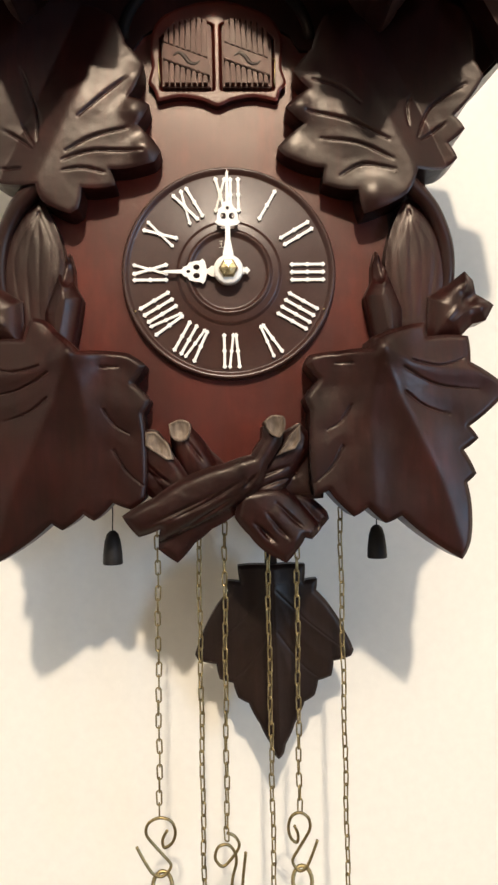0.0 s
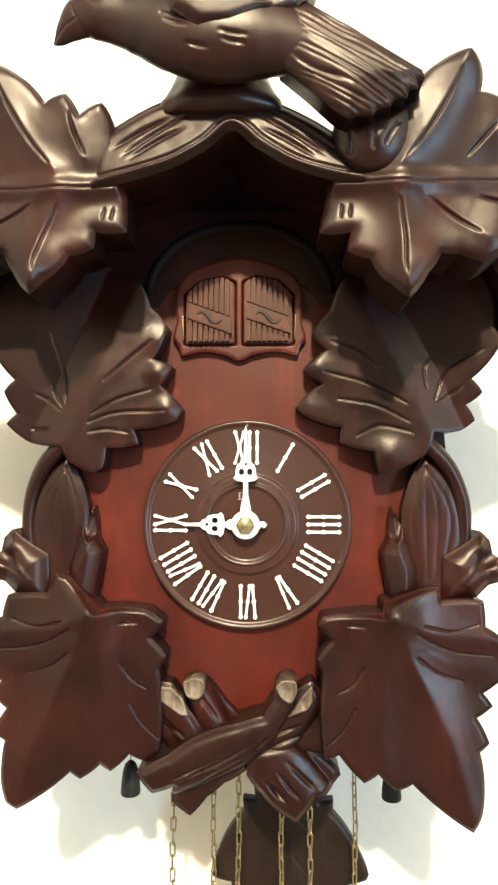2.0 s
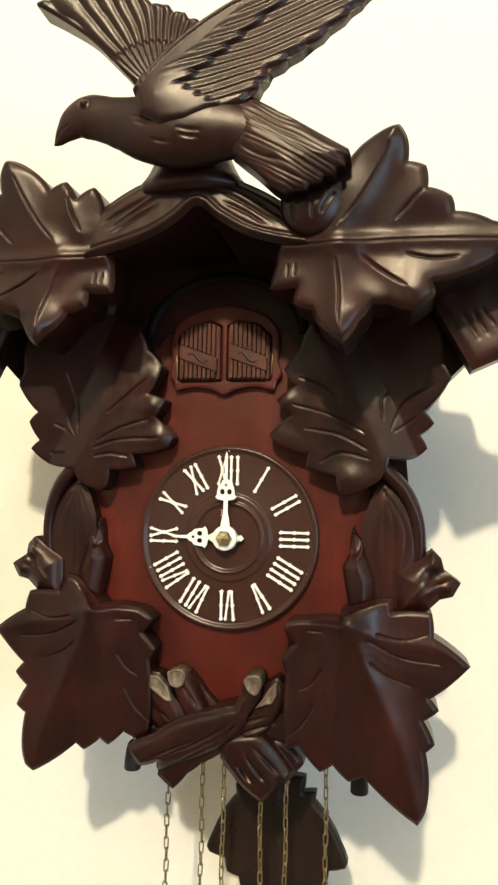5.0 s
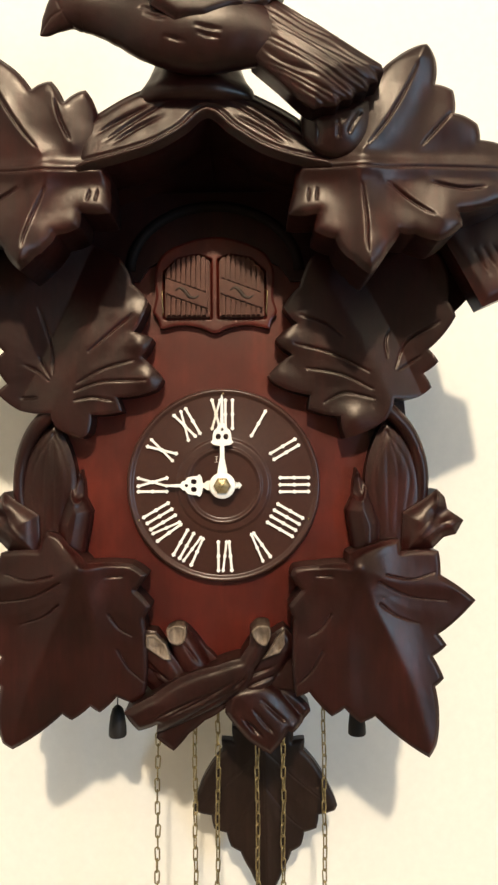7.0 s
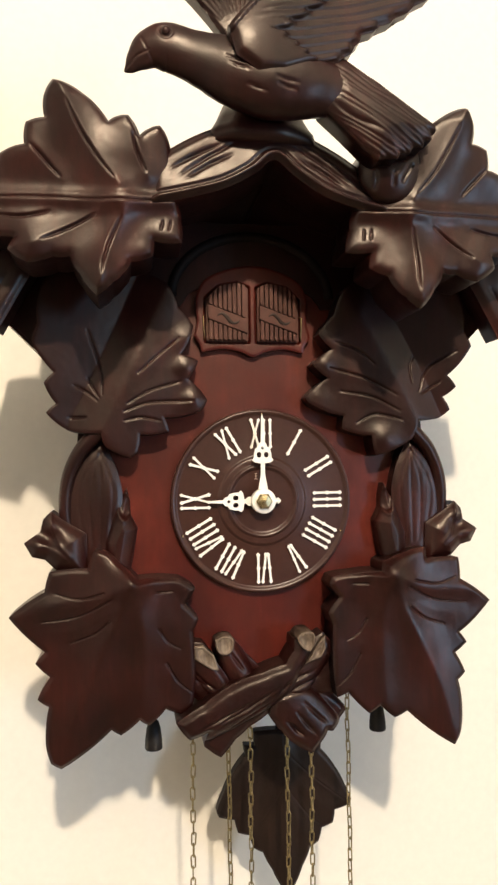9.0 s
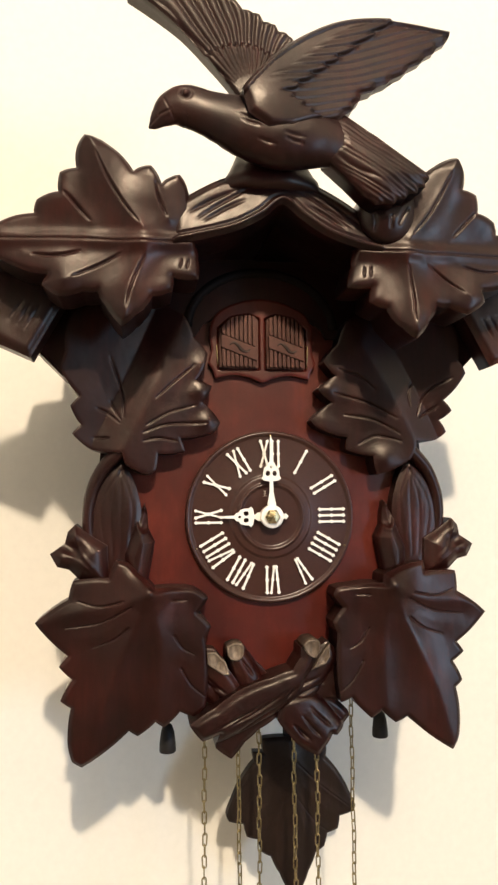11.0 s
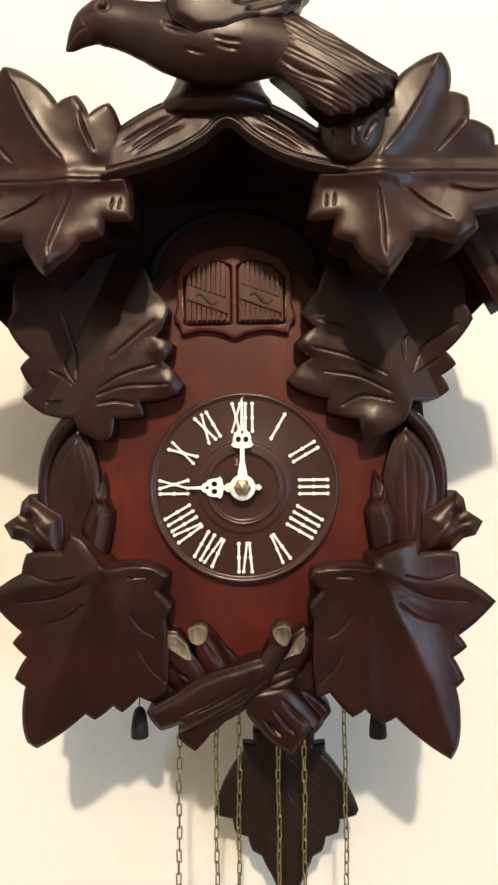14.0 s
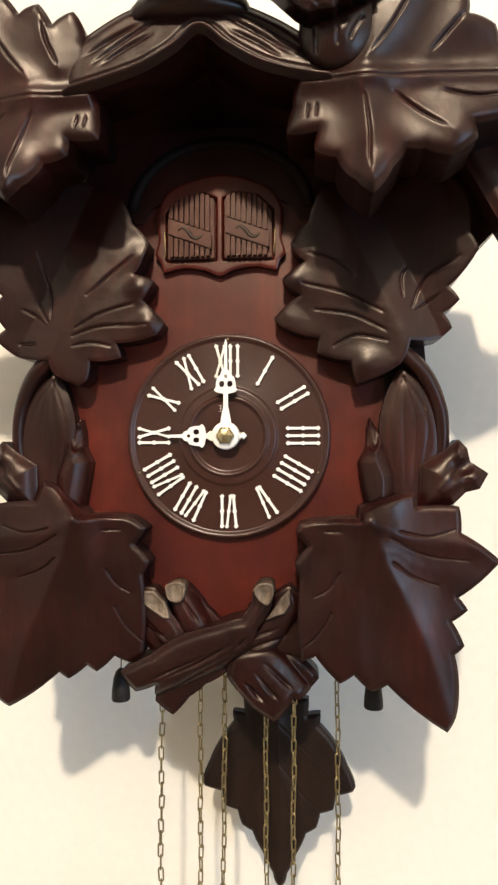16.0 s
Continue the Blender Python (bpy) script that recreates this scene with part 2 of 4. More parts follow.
def carved(veins, thick, rim, pillow, centre, droop=0.0, groove=0.16, width=0.11, seed=0.0, spread=0.9, ridge=0.0):
    """The front of a carved leaf: pillows between vein cuts, rounded rims, tips that bend back."""
    def surface(x, z, e):
        h = rim + (thick - rim) * (0.5 + 0.5 * (1 - np.exp(-(e / 0.09) ** 1.5)))
        near = np.full(len(x), 1e9)
        cut = np.zeros(len(x))
        for i, line in enumerate(veins):
            d, u = seg_dist(x, z, line)
            near = np.minimum(near, d)
            k = ridge[i] if hasattr(ridge, "__len__") else ridge
            h = h + k * np.exp(-np.sqrt(d * d + 0.006) / spread) * np.clip(e / 0.2, 0.7, 1)
            w = width * (1.15 - 0.55 * u)
            cut = np.maximum(cut, np.exp(-(d / w) ** 2) * (1 - 0.5 * u))
        h = h + pillow * (1 - np.exp(-(near / spread) ** 2)) * np.clip(e / 0.3, 0.6, 1)
        r = np.hypot(x - centre[0], z - centre[1])
        h = h - droop * (r / 6.0) ** 2 - groove * cut * np.clip(e / 0.15, 0, 1)
        h = h + np.array([0.05 * noise.noise(Vector((a * 0.45, b * 0.45, seed))) + 0.004 * noise.noise(Vector((a * 2.5, b * 2.5, seed))) for a, b in zip(x, z)])
        return h
    return surface


def curve2(points, steps=10):
    return [(p.x, p.y) for p in smooth_line([Vector((a, b)) for a, b in points], steps)]


def toothed(points, bulge=0.035):
    """Bows each stretch of an outline a little outwards, as a gouge leaves it."""
    out, n = [], len(points)
    area = sum(points[i][0] * points[(i + 1) % n][1] - points[(i + 1) % n][0] * points[i][1] for i in range(n))
    s = 1 if area < 0 else -1
    for i in range(n):
        a, b = points[i], points[(i + 1) % n]
        dx, dz = b[0] - a[0], b[1] - a[1]
        for k in range(6):
            u = k / 6
            w = 4 * u * (1 - u) * bulge
            out.append((a[0] + dx * u - s * dz * w, a[1] + dz * u + s * dx * w))
    return out

# ---------------------------------------------------------------- the room
def structure(name, bm, mat, label, category, smooth=False):
    return tagged(part(name, bm, mat, None, "", smooth), label, category, kind="structure")


T = 0.12
structure("wall_north", soft_box((ROOM_X0 - T, WALL, 0), (ROOM_X1 + T, WALL + T, ROOM_H)), PAINT, "smooth warm white painted wall behind the clock", "wall")
# Added surfaces out of view that close the room and set its bounce.
structure("wall_south", soft_box((ROOM_X0 - T, ROOM_Y0 - T, 0), (ROOM_X1 + T, ROOM_Y0, ROOM_H)), BEHIND, "unseen brown wall closing the room, dark to dim reflections", "wall")
structure("wall_west", soft_box((ROOM_X0 - T, ROOM_Y0, 0), (ROOM_X0, WALL, ROOM_H)), SIDE, "unseen grey side wall, toned for fill light", "wall")
WY0, WY1, WZ0, WZ1 = -3.1, -2.0, 0.92, 2.08


def wall_with_window():
    bm = bmesh.new()
    for lo, hi in (((ROOM_Y0, 0), (WY0, ROOM_H)), ((WY1, 0), (WALL, ROOM_H)), ((WY0, 0), (WY1, WZ0)), ((WY0, WZ1), (WY1, ROOM_H))):
        piece = soft_box((ROOM_X1, lo[0], lo[1]), (ROOM_X1 + T, hi[0], hi[1]))
        me = bpy.data.meshes.new("piece")
        piece.to_mesh(me)
        piece.free()
        bm.from_mesh(me)
        bpy.data.meshes.remove(me)
    return bm


structure("wall_east", wall_with_window(), SIDE, "unseen grey side wall with a window opening, toned for fill light", "wall")
structure("floor", soft_box((ROOM_X0 - T, ROOM_Y0 - T, -0.1), (ROOM_X1 + T, WALL + T, -0.002)), FLOOR, "unseen brown floor, toned for bounce light", "floor")
structure("ceiling", soft_box((ROOM_X0 - T, ROOM_Y0 - T, ROOM_H + 0.002), (ROOM_X1 + T, WALL + T, ROOM_H + 0.1)), CEIL, "unseen white ceiling, toned for bounce light", "ceiling")
win = tagged(new("window_1"), "white painted window with daylight behind it", "window", kind="structure")
win.location = (ROOM_X1 + 0.06, (WY0 + WY1) / 2, WZ0)
SPOT[win] = Vector(win.location)
for lo, hi in (((WY0, WZ0), (WY1, WZ0 + 0.05)), ((WY0, WZ1 - 0.05), (WY1, WZ1)), ((WY0, WZ0 + 0.05), (WY0 + 0.05, WZ1 - 0.05)), ((WY1 - 0.05, WZ0 + 0.05), (WY1, WZ1 - 0.05)), ((-2.575, WZ0 + 0.05), (-2.525, WZ1 - 0.05))):
    part("window_frame", soft_box((ROOM_X1 + 0.04, lo[0], lo[1]), (ROOM_X1 + 0.09, hi[0], hi[1]), 0.004), FRAME, win, "", False)

lampo = thing("ceiling_lamp", (LAMP[0], LAMP[1], ROOM_H), "small ceiling lamp with a lit warm bulb", "lamp")
part("ceiling_plate", lathe([(0.05, -0.02), (0.055, -0.012), (0.055, 0.0)], (LAMP[0], LAMP[1], ROOM_H), "z", 32), SHADE, lampo)
part("lamp_holder", lathe([(0.018, -0.052), (0.02, -0.045), (0.02, -0.022)], (LAMP[0], LAMP[1], ROOM_H), "z", 24), SHADE, lampo)
bulb = part("bulb", lathe([(0.004, -0.036), (0.02, -0.031), (0.033, -0.012), (0.035, 0.006), (0.028, 0.028), (0.016, 0.048), (0.012, 0.056)], LAMP, "z", 24), BULB, lampo, "lit warm bulb")
bulb.visible_shadow = False

# ---------------------------------------------------------------- the cuckoo clock
clock = thing("cuckoo_clock", V(AX, -12, WALL * 100), "dark carved walnut cuckoo clock with leaves, on the wall", "clock")

# --- case and board
bm = soft_box(V(AX - 9.6, -10.5, 0.9), V(AX + 9.6, 15.0, WALL * 100 - 0.2), 0.002)
part("case", bm, WALNUT, clock, "dark stained wooden case box", False)
half = [(0, -13.7), (4, -13.4), (8.6, -11), (9.9, -8), (10.2, 2), (9.6, 8), (8.4, 13), (7.2, 16), (5.2, 17.6), (2.6, 18.4)]
outline = [(AX + x, z) for x, z in half] + [(AX - x, z) for x, z in half[::-1][:-1]]
part("front_board", relief(outline, lambda x, z, e: 0 * x, 0.9, 0.5), BOARD, clock, "reddish brown mahogany front board", False)

# --- the roof: two planks, a carved ridge piece and a pair of large leaves


def prism(points, y0, y1, bevel=0.0018):
    """A bar with the outline points (cm) from y0 to y1."""
    bm = bmesh.new()
    rows = [[bm.verts.new(V(a, b, y)) for a, b in points] for y in (y0, y1)]
    n = len(points)
    bm.faces.new(rows[0])
    bm.faces.new(rows[1][::-1])
    for i in range(n):
        bm.faces.new((rows[0][i], rows[0][(i + 1) % n], rows[1][(i + 1) % n], rows[1][i]))
    bmesh.ops.recalc_face_normals(bm, faces=bm.faces)
    if bevel:
        bmesh.ops.bevel(bm, geom=bm.edges[:], offset=bevel, segments=2, affect="EDGES")
    return bm


BACK = WALL * 100 - 0.2
eave = [(-13.4, 16.8), (-14.5, 14.8), (-16.7, 10.8), (-20.8, 12.6), (-20.2, 16.2), (-17.6, 17.3)]
eave_cuts = [[(-16.1 - 0.55 * k, 14.2 + 0.15 * k), (-17.0 - 0.50 * k, 12.7 + 0.30 * k)] for k in range(3)]
for s in (-1, 1):
    part("roof_plank", prism([(AX, 21.4), (AX + s * 15.2, 17.4), (AX + s * 14.9, 15.4), (AX + s * 14.1, 16.0), (AX, 20.6)], -4.75, BACK), WALNUT, clock, "dark sloping roof plank", False)
    side = [(-12.0, 8.4), (-14.9, 10.1), (-16.8, 12.0), (-18.6, 14.0), (-18.0, 16.4), (-12.0, 17.2)]
    part("roof_side", prism(mirrored(side) if s > 0 else side, -1.3, 2.4), WALNUT, clock, "dark upswept roof side", False)
    o = mirrored(eave) if s > 0 else eave
    cuts = [mirrored(c) if s > 0 else c for c in eave_cuts]

    def eave_face(x, z, e, cuts=cuts):
        h = 4.3 + 0.3 * (1 - np.exp(-(e / 0.3) ** 2))
        for c in cuts:
            d, u = seg_dist(x, z, c)
            h = h - 0.11 * np.exp(-(d / 0.09) ** 2) * np.sin(np.pi * np.clip(u, 0.1, 0.9))
        return h + np.array([0.05 * noise.noise(Vector((a * 0.7, b * 0.7, 5.0))) for a, b in zip(x, z)])
    part("eave_block", relief(o, eave_face, -2.6, 0.14, [curve2(c, 20) for c in cuts]), WALNUT, clock, "steep eave end with gouged lines")

saddle = [(x, z + 0.1) for x, z in curve2([(-7.6, 17.3), (-5.2, 17.9), (-3.2, 18.55), (-1.6, 19.45), (-0.4, 20.35), (0.8, 19.45), (2.4, 18.45), (4.2, 17.8), (6.6, 17.3)], 6) + [(6.4, 18.7)] + curve2([(5.5, 19.8), (3.7, 21.0), (1.7, 22.0), (0.2, 22.5), (-2.0, 22.6), (-4.0, 22.1), (-5.8, 21.2), (-7.6, 20.0)], 5)]
lines = [[(-3.5, 21.2), (-6.5, 19.6)], [(-2.6, 21.4), (-6.0, 19.2)], [(-2.9, 20.6), (-5.6, 19.05)], [(0.7, 21.4), (4.3, 19.1)], [(1.3, 21.6), (4.9, 19.3)], [(1.2, 20.5), (3.8, 18.95)]]
lines = [curve2([l[0], ((l[0][0] + l[1][0]) / 2, (l[0][1] + l[1][1]) / 2 + 0.12), l[1]], 12) for l in lines]


def saddle_face(x, z, e):
    low, _ = seg_dist(x, z, saddle[:49])
    h = 8.15 + 0.28 * (1 - np.exp(-(e / 0.3) ** 2)) + 0.40 * np.exp(-((low - 0.28) / 0.22) ** 2) - 0.16 * np.exp(-((low - 0.62) / 0.08) ** 2) - 0.22 * np.clip(low / 2.2, 0, 1)
    for l in lines:
        d, u = seg_dist(x, z, l)
        h = h - 0.15 * np.exp(-(d / 0.09) ** 2) * np.sin(np.pi * np.clip(u, 0.05, 0.95))
    return h + np.array([0.02 * noise.noise(Vector((a * 1.2, b * 1.2, 4.0))) for a, b in zip(x, z)])


part("ridge_piece", relief(saddle, saddle_face, -4.8, 0.10, beside(lines)), WALNUT, clock, "carved ridge piece with gouged lines")

roof_leaf = [(-6.4, 20.3), (-6.55, 21.2), (-7.0, 21.9), (-7.6, 21.7), (-8.15, 21.25), (-8.8, 22.3), (-9.4, 22.2), (-9.9, 21.9), (-11.3, 23.3), (-12.9, 23.95), (-13.4, 23.0), (-13.4, 21.9), (-14.4, 21.6), (-14.5, 20.4), (-15.8, 19.9), (-16.0, 19.1), (-18.0, 18.5), (-20.4, 17.4),
             (-18.2, 16.3), (-15.0, 15.3), (-15.3, 14.7), (-14.2, 14.0), (-12.8, 14.35), (-11.9, 14.4), (-11.3, 13.4), (-10.35, 12.15), (-9.5, 12.9), (-8.9, 13.5), (-8.5, 14.2), (-7.3, 14.6), (-7.3, 15.4), (-5.7, 15.4), (-5.8, 16.6), (-5.9, 17.5), (-6.2, 19.0)]
roof_leaf = [(x - 0.08, z + 0.1) for x, z in roof_leaf]
roof_veins = [curve2([(-5.9, 17.75), (-9.5, 17.5), (-14, 17.6), (-20.2, 17.4)]), curve2([(-9.4, 18.4), (-10.6, 19.8), (-11.7, 21.6), (-12.6, 23.6)]), curve2([(-7.8, 19.0), (-8.4, 20.3), (-8.7, 21.6)]), curve2([(-12.5, 18.6), (-13.6, 19.8), (-14.4, 20.6)]),
              curve2([(-9.2, 16.9), (-9.9, 15.0), (-10.2, 12.8)]), curve2([(-10.5, 16.9), (-12.2, 15.9), (-14.0, 15.0)]), curve2([(-13.0, 16.9), (-14.8, 16.5), (-16.6, 16.6)]), curve2([(-6.5, 16.7), (-6.6, 15.9)]), curve2([(-6.95, 16.7), (-7.05, 15.9)])]


def sag(points, dx, dz):
    """Lets the lower lobes of a roof leaf hang a little aside and lower."""
    return [(x + dx * min(1, max(0, (16.5 - z) / 2.5)), z + dz * min(1, max(0, (16.5 - z) / 2.5))) for x, z in points]


for s in (0, 1):
    o = sag(mirrored(roof_leaf, -0.76), -0.55, -0.55) if s else sag(roof_leaf, -0.25, -0.15)
    v = [sag(mirrored(l, -0.7), -0.55, -0.55) for l in roof_veins] if s else [sag(l, -0.25, -0.15) for l in roof_veins]
    c = mirrored([(-9.5, 17.6)], -0.7)[0] if s else (-9.5, 17.6)
    flesh = carved(v[1:], 7.6, 7.35, 0.0, c, 0.0, 0.0, 0.07, seed=s * 7.0, spread=1.1, ridge=[0.50, 0.30, 0.12, 0.55, 0.26, 0.16, 0.0, 0.0])

    domes = [((-10.45, 13.5), 0.34, 1.1), ((-6.7, 15.7), 0.14, 1.0), ((-14.2, 15.3), 0.22, 1.3), ((-9.7, 20.4), 0.16, 1.3), ((-14.6, 20.0), 0.14, 1.2)]
    domes = [(mirrored([p], -0.7)[0] if s else p, k, w) for p, k, w in domes]

    def roof_face(x, z, e, v=v, flesh=flesh, s=s, domes=domes):
        d, u = seg_dist(x, z, v[0])
        fade = 1 - 0.6 * u
        bead = 0.40 * np.exp(-(d / 0.50) ** 2) - 0.13 * np.exp(-(np.hypot(d, 0.02) / 0.06) ** 2)
        above = z > 17.7
        lean = np.where(above, 0.95 * np.clip(d / 5.5, 0, 1), 0.55 * np.clip(d / 5, 0, 1) ** 1.5)
        h = flesh(x, z, e) + bead * fade * np.clip(e / 0.3, 0, 1) + 0.15 + 0.30 * s * np.clip((x - 4.6) / 3.8, 0, 1) + lean - 0.16 * np.exp(-(e / 0.30) ** 1.5)
        for p, k, w in domes:
            h = h + k * np.exp(-((x - p[0]) ** 2 + (z - p[1]) ** 2) / (w * w))
        for l in v[1:]:
            d, u = seg_dist(x, z, l)
            small = math.dist(l[0], l[-1]) < 1.2
            h = h - (0.12 if small else 0.20) * np.exp(-(d / (0.05 if small else 0.075)) ** 2) * np.sin(np.pi * np.clip((u - 0.08) / 0.78, 0, 1)) ** 0.7
        return h
    part("roof_leaf", relief(toothed(o, 0.06), roof_face, -4.8, 0.10, beside(v)), WALNUT, clock, "large carved roof leaf with deep veins")

# --- leaves at the sides of the board
# each: outline, spine, long cuts on the inner half and short ones on the outer half
SIDE_LEAF = [
    ([(-6.4, 14.6), (-5.7, 13.0), (-4.7, 11.9), (-5.0, 10.9), (-5.6, 9.9), (-4.4, 9.5), (-5.1, 8.3), (-3.8, 6.9), (-4.2, 6.2), (-6.7, 5.7), (-6.4, 4.8), (-8.3, 4.6), (-8.5, 3.4), (-9.0, 3.1), (-10.5, 3.8), (-10.8, 4.7), (-12.9, 4.9), (-14.2, 6.0), (-13.6, 6.6), (-14.3, 7.9), (-13.7, 8.6), (-15.0, 10.5), (-14.6, 11.6), (-14.6, 13.2), (-14.2, 14.4), (-12, 15.6), (-9, 15.8)],
     [(-10.8, 4.7), (-9.6, 7.2), (-8.0, 10.7), (-6.6, 14.0)],
     [[(-8.4, 8.6), (-7.0, 9.9), (-5.7, 11.0)], [(-9.1, 6.6), (-7.6, 7.5), (-5.6, 8.1)], [(-9.3, 6.1), (-7.6, 6.7), (-4.8, 6.8)], [(-9.3, 5.5), (-8.2, 5.7), (-7.0, 5.5)]],
     [[(-11.0, 6.8), (-11.7, 7.4), (-12.5, 7.8)], [(-10.9, 7.0), (-11.3, 7.7), (-11.6, 8.3)], [(-10.7, 7.2), (-10.8, 8.9), (-11.6, 11.4)], [(-11.7, 5.7), (-12.8, 5.7)]],
     [((-4.7, 7.0), 0.24, 0.7), ((-5.2, 9.1), 0.24, 0.7), ((-5.0, 11.2), 0.14, 0.8)]),
    ([(5.8, 14.6), (5.1, 12.8), (4.0, 11.5), (4.9, 10.4), (3.5, 9.4), (4.6, 8.4), (3.0, 7.1), (3.4, 6.6), (5.7, 5.8), (5.6, 4.9), (7.6, 4.4), (7.9, 3.0), (10.4, 4.1), (11.0, 5.5), (12.6, 5.6), (13.4, 6.2), (12.9, 7.1), (13.8, 7.8), (13.2, 8.6), (14.8, 10.6), (14.3, 11.6), (14.3, 13.2), (13.8, 14.4), (11.6, 15.6), (8.4, 15.8)],
     [(10.9, 4.9), (9.7, 7.6), (8.2, 10.6), (6.2, 14.0)],
     [[(5.1, 10.9), (6.6, 10.4), (7.8, 9.4)], [(4.7, 9.1), (7.2, 8.4), (9.4, 7.2)], [(5.5, 7.5), (7.7, 7.1), (9.6, 6.1)], [(6.6, 5.3), (7.9, 5.9), (9.7, 5.5)]],
     [[(11.1, 7.4), (11.9, 9.2), (13.8, 10.3)], [(10.6, 8.1), (10.5, 9.2), (10.8, 9.9)], [(11.3, 7.3), (12.7, 8.2)]],
     [((4.2, 9.4), 0.26, 0.7), ((3.8, 7.2), 0.12, 0.8), ((8.3, 4.4), 0.26, 1.1), ((4.7, 11.2), 0.14, 0.8)]),
]
low_leaf = [(-11.2, -2.8), (-11.7, -4.0), (-13.8, -4.15), (-14.1, -5.4), (-16.3, -6.9), (-14.1, -9.2), (-14.7, -9.9), (-13.8, -10.8), (-14.6, -12.2), (-13.9, -12.7), (-14.1, -15.1), (-13.8, -16.3), (-13.2, -16.7), (-10.3, -14.5), (-9.7, -14.9), (-8.5, -14.0), (-7.9, -14.4), (-6.8, -13.4), (-5.8, -13.8), (-5.0, -13.2), (-5.0, -8.4), (-4.6, -7.6), (-5.5, -6.6), (-4.8, -5.6), (-5.8, -4.9), (-8.5, -4.8), (-9.7, -3.7), (-10.4, -3.0)]
low_veins = [curve2([(-8.9, -5.0), (-10.4, -8.6), (-12.2, -12.6), (-13.2, -16.2)]), curve2([(-9.0, -5.0), (-11.2, -5.9), (-13.6, -6.2), (-16.1, -6.9)]), curve2([(-9.3, -4.7), (-10.4, -4.0), (-11.2, -3.0)]), curve2([(-8.8, -5.4), (-8.2, -8.6), (-8.3, -13.6)]), curve2([(-8.5, -5.0), (-7.0, -5.1), (-5.2, -5.4)])]
low_cuts = [curve2([(-10.2, -6.0), (-12.2, -7.0), (-14.6, -7.3)]), curve2([(-10.7, -5.6), (-12.3, -5.9), (-13.8, -5.5)]), curve2([(-7.2, -8.1), (-6.6, -9.0), (-5.8, -9.5)]), curve2([(-10.3, -7.4), (-11.4, -8.2), (-12.8, -8.7)]), curve2([(-6.7, -10.4), (-6.0, -11.6), (-5.0, -12.5)]), curve2([(-7.3, -5.7), (-6.3, -5.7)])]
low_leaf_b = [(4.5, -5.2), (6.1, -5.0), (7.9, -4.9), (8.0, -4.3), (9.6, -3.7), (11.2, -3.4), (11.3, -4.2), (13.7, -4.2), (13.8, -5.7), (16.0, -7.3), (13.6, -9.4), (14.1, -10.1), (13.2, -10.75), (13.85, -12.1), (13.3, -12.6), (13.5, -14.5), (13.3, -16.0), (12.8, -16.9),
              (9.5, -14.4), (8.6, -14.8), (7.6, -13.9), (6.8, -14.4), (5.4, -12.9), (4.6, -13.2), (4.5, -8.4), (4.2, -7.6), (5.0, -6.6), (4.3, -5.7)]
for s in (0, 1):
    shape, spine, inner, outer, tips = SIDE_LEAF[s]
    spine, cuts = curve2(spine), [curve2(c) for c in inner + outer]

    def side_face(x, z, e, spine=spine, cuts=cuts, tips=tips, s=s):
        d, u = seg_dist(x, z, spine)
        at = np.interp(z, [p[1] for p in spine], [p[0] for p in spine])
        inside = (x > at) if s == 0 else (x < at)
        soft = np.sqrt(d * d + 0.09) - 0.3
        h = np.where(inside, 2.15 - 0.15 * soft, 2.15 - 0.24 * np.minimum(soft, 1.8) + 0.26 * np.clip(soft - 1.8, 0, 5))
        h = h + 0.015 * (8.5 - z) - 0.03 * np.clip(z - 9, 0, 5) - 0.05 * np.exp(-(e / 0.08) ** 1.5)
        for c, k, w in tips:
            r2 = (x - c[0]) ** 2 + (z - c[1]) ** 2
            h = h + k * np.exp(-r2 / (w * w)) - 0.17 * (z - c[1]) * np.exp(-r2 / 1.9)
        for c in cuts:
            d, u = seg_dist(x, z, c)
            side = np.exp(-(d / 0.45) ** 2) * np.sin(np.pi * np.clip(u, 0.02, 0.98))
            h = h + 0.025 * side - 0.15 * np.exp(-(d / 0.06) ** 2) * np.sin(np.pi * np.clip(u, 0.06, 0.94)) ** 0.6
        return h + np.array([0.025 * noise.noise(Vector((a * 0.5, b * 0.5, 2.0 + 5 * s))) + 0.006 * noise.noise(Vector((a * 2.5, b * 2.5, 4.0))) for a, b in zip(x, z)])
    part("side_leaf", relief(toothed(shape, 0.05), side_face, 0.3, 0.10, beside(cuts)), WALNUT, clock, "carved side leaf with fanned veins")
    f = (lambda p: mirrored(p, -0.2)) if s else (lambda p: p)
    v = [f(l) for l in low_veins]
    cuts = [f(l) for l in low_cuts]
    plain_face = carved(cuts, 1.75, 1.5, 0.04, f([(-9.4, -8)])[0], 0.0, 0.16, 0.048, seed=3 + s * 5.0, spread=0.5)

    def low_face(x, z, e, v=v, plain_face=plain_face, s=s):
        h = plain_face(x, z, e) + s * (0.30 + 0.055 * np.clip(-z - 7, 0, 10)) - (1 - s) * 0.04 * np.clip(-z - 8, 0, 10)
        for l, k, w in zip(v, (0.70, 0.45, 0.35, 0.40, 0.22), (2.4, 1.3, 1.0, 1.6, 1.4)):
            d, u = seg_dist(x, z, l)
            h = h + k * np.exp(-np.sqrt(d * d + 0.08) / (0.55 * w)) * (1 - 0.5 * u) * np.clip(e / 0.25, 0.55, 1)
        return h
    part("lower_leaf", relief(toothed(low_leaf_b if s else [(x - 0.3 * min(1, max(0, (-x - 11.5) / 2)), z) for x, z in low_leaf]), low_face, 0.3, 0.10, beside(cuts)), WALNUT, clock, "large pointed lower leaf with fanned veins")

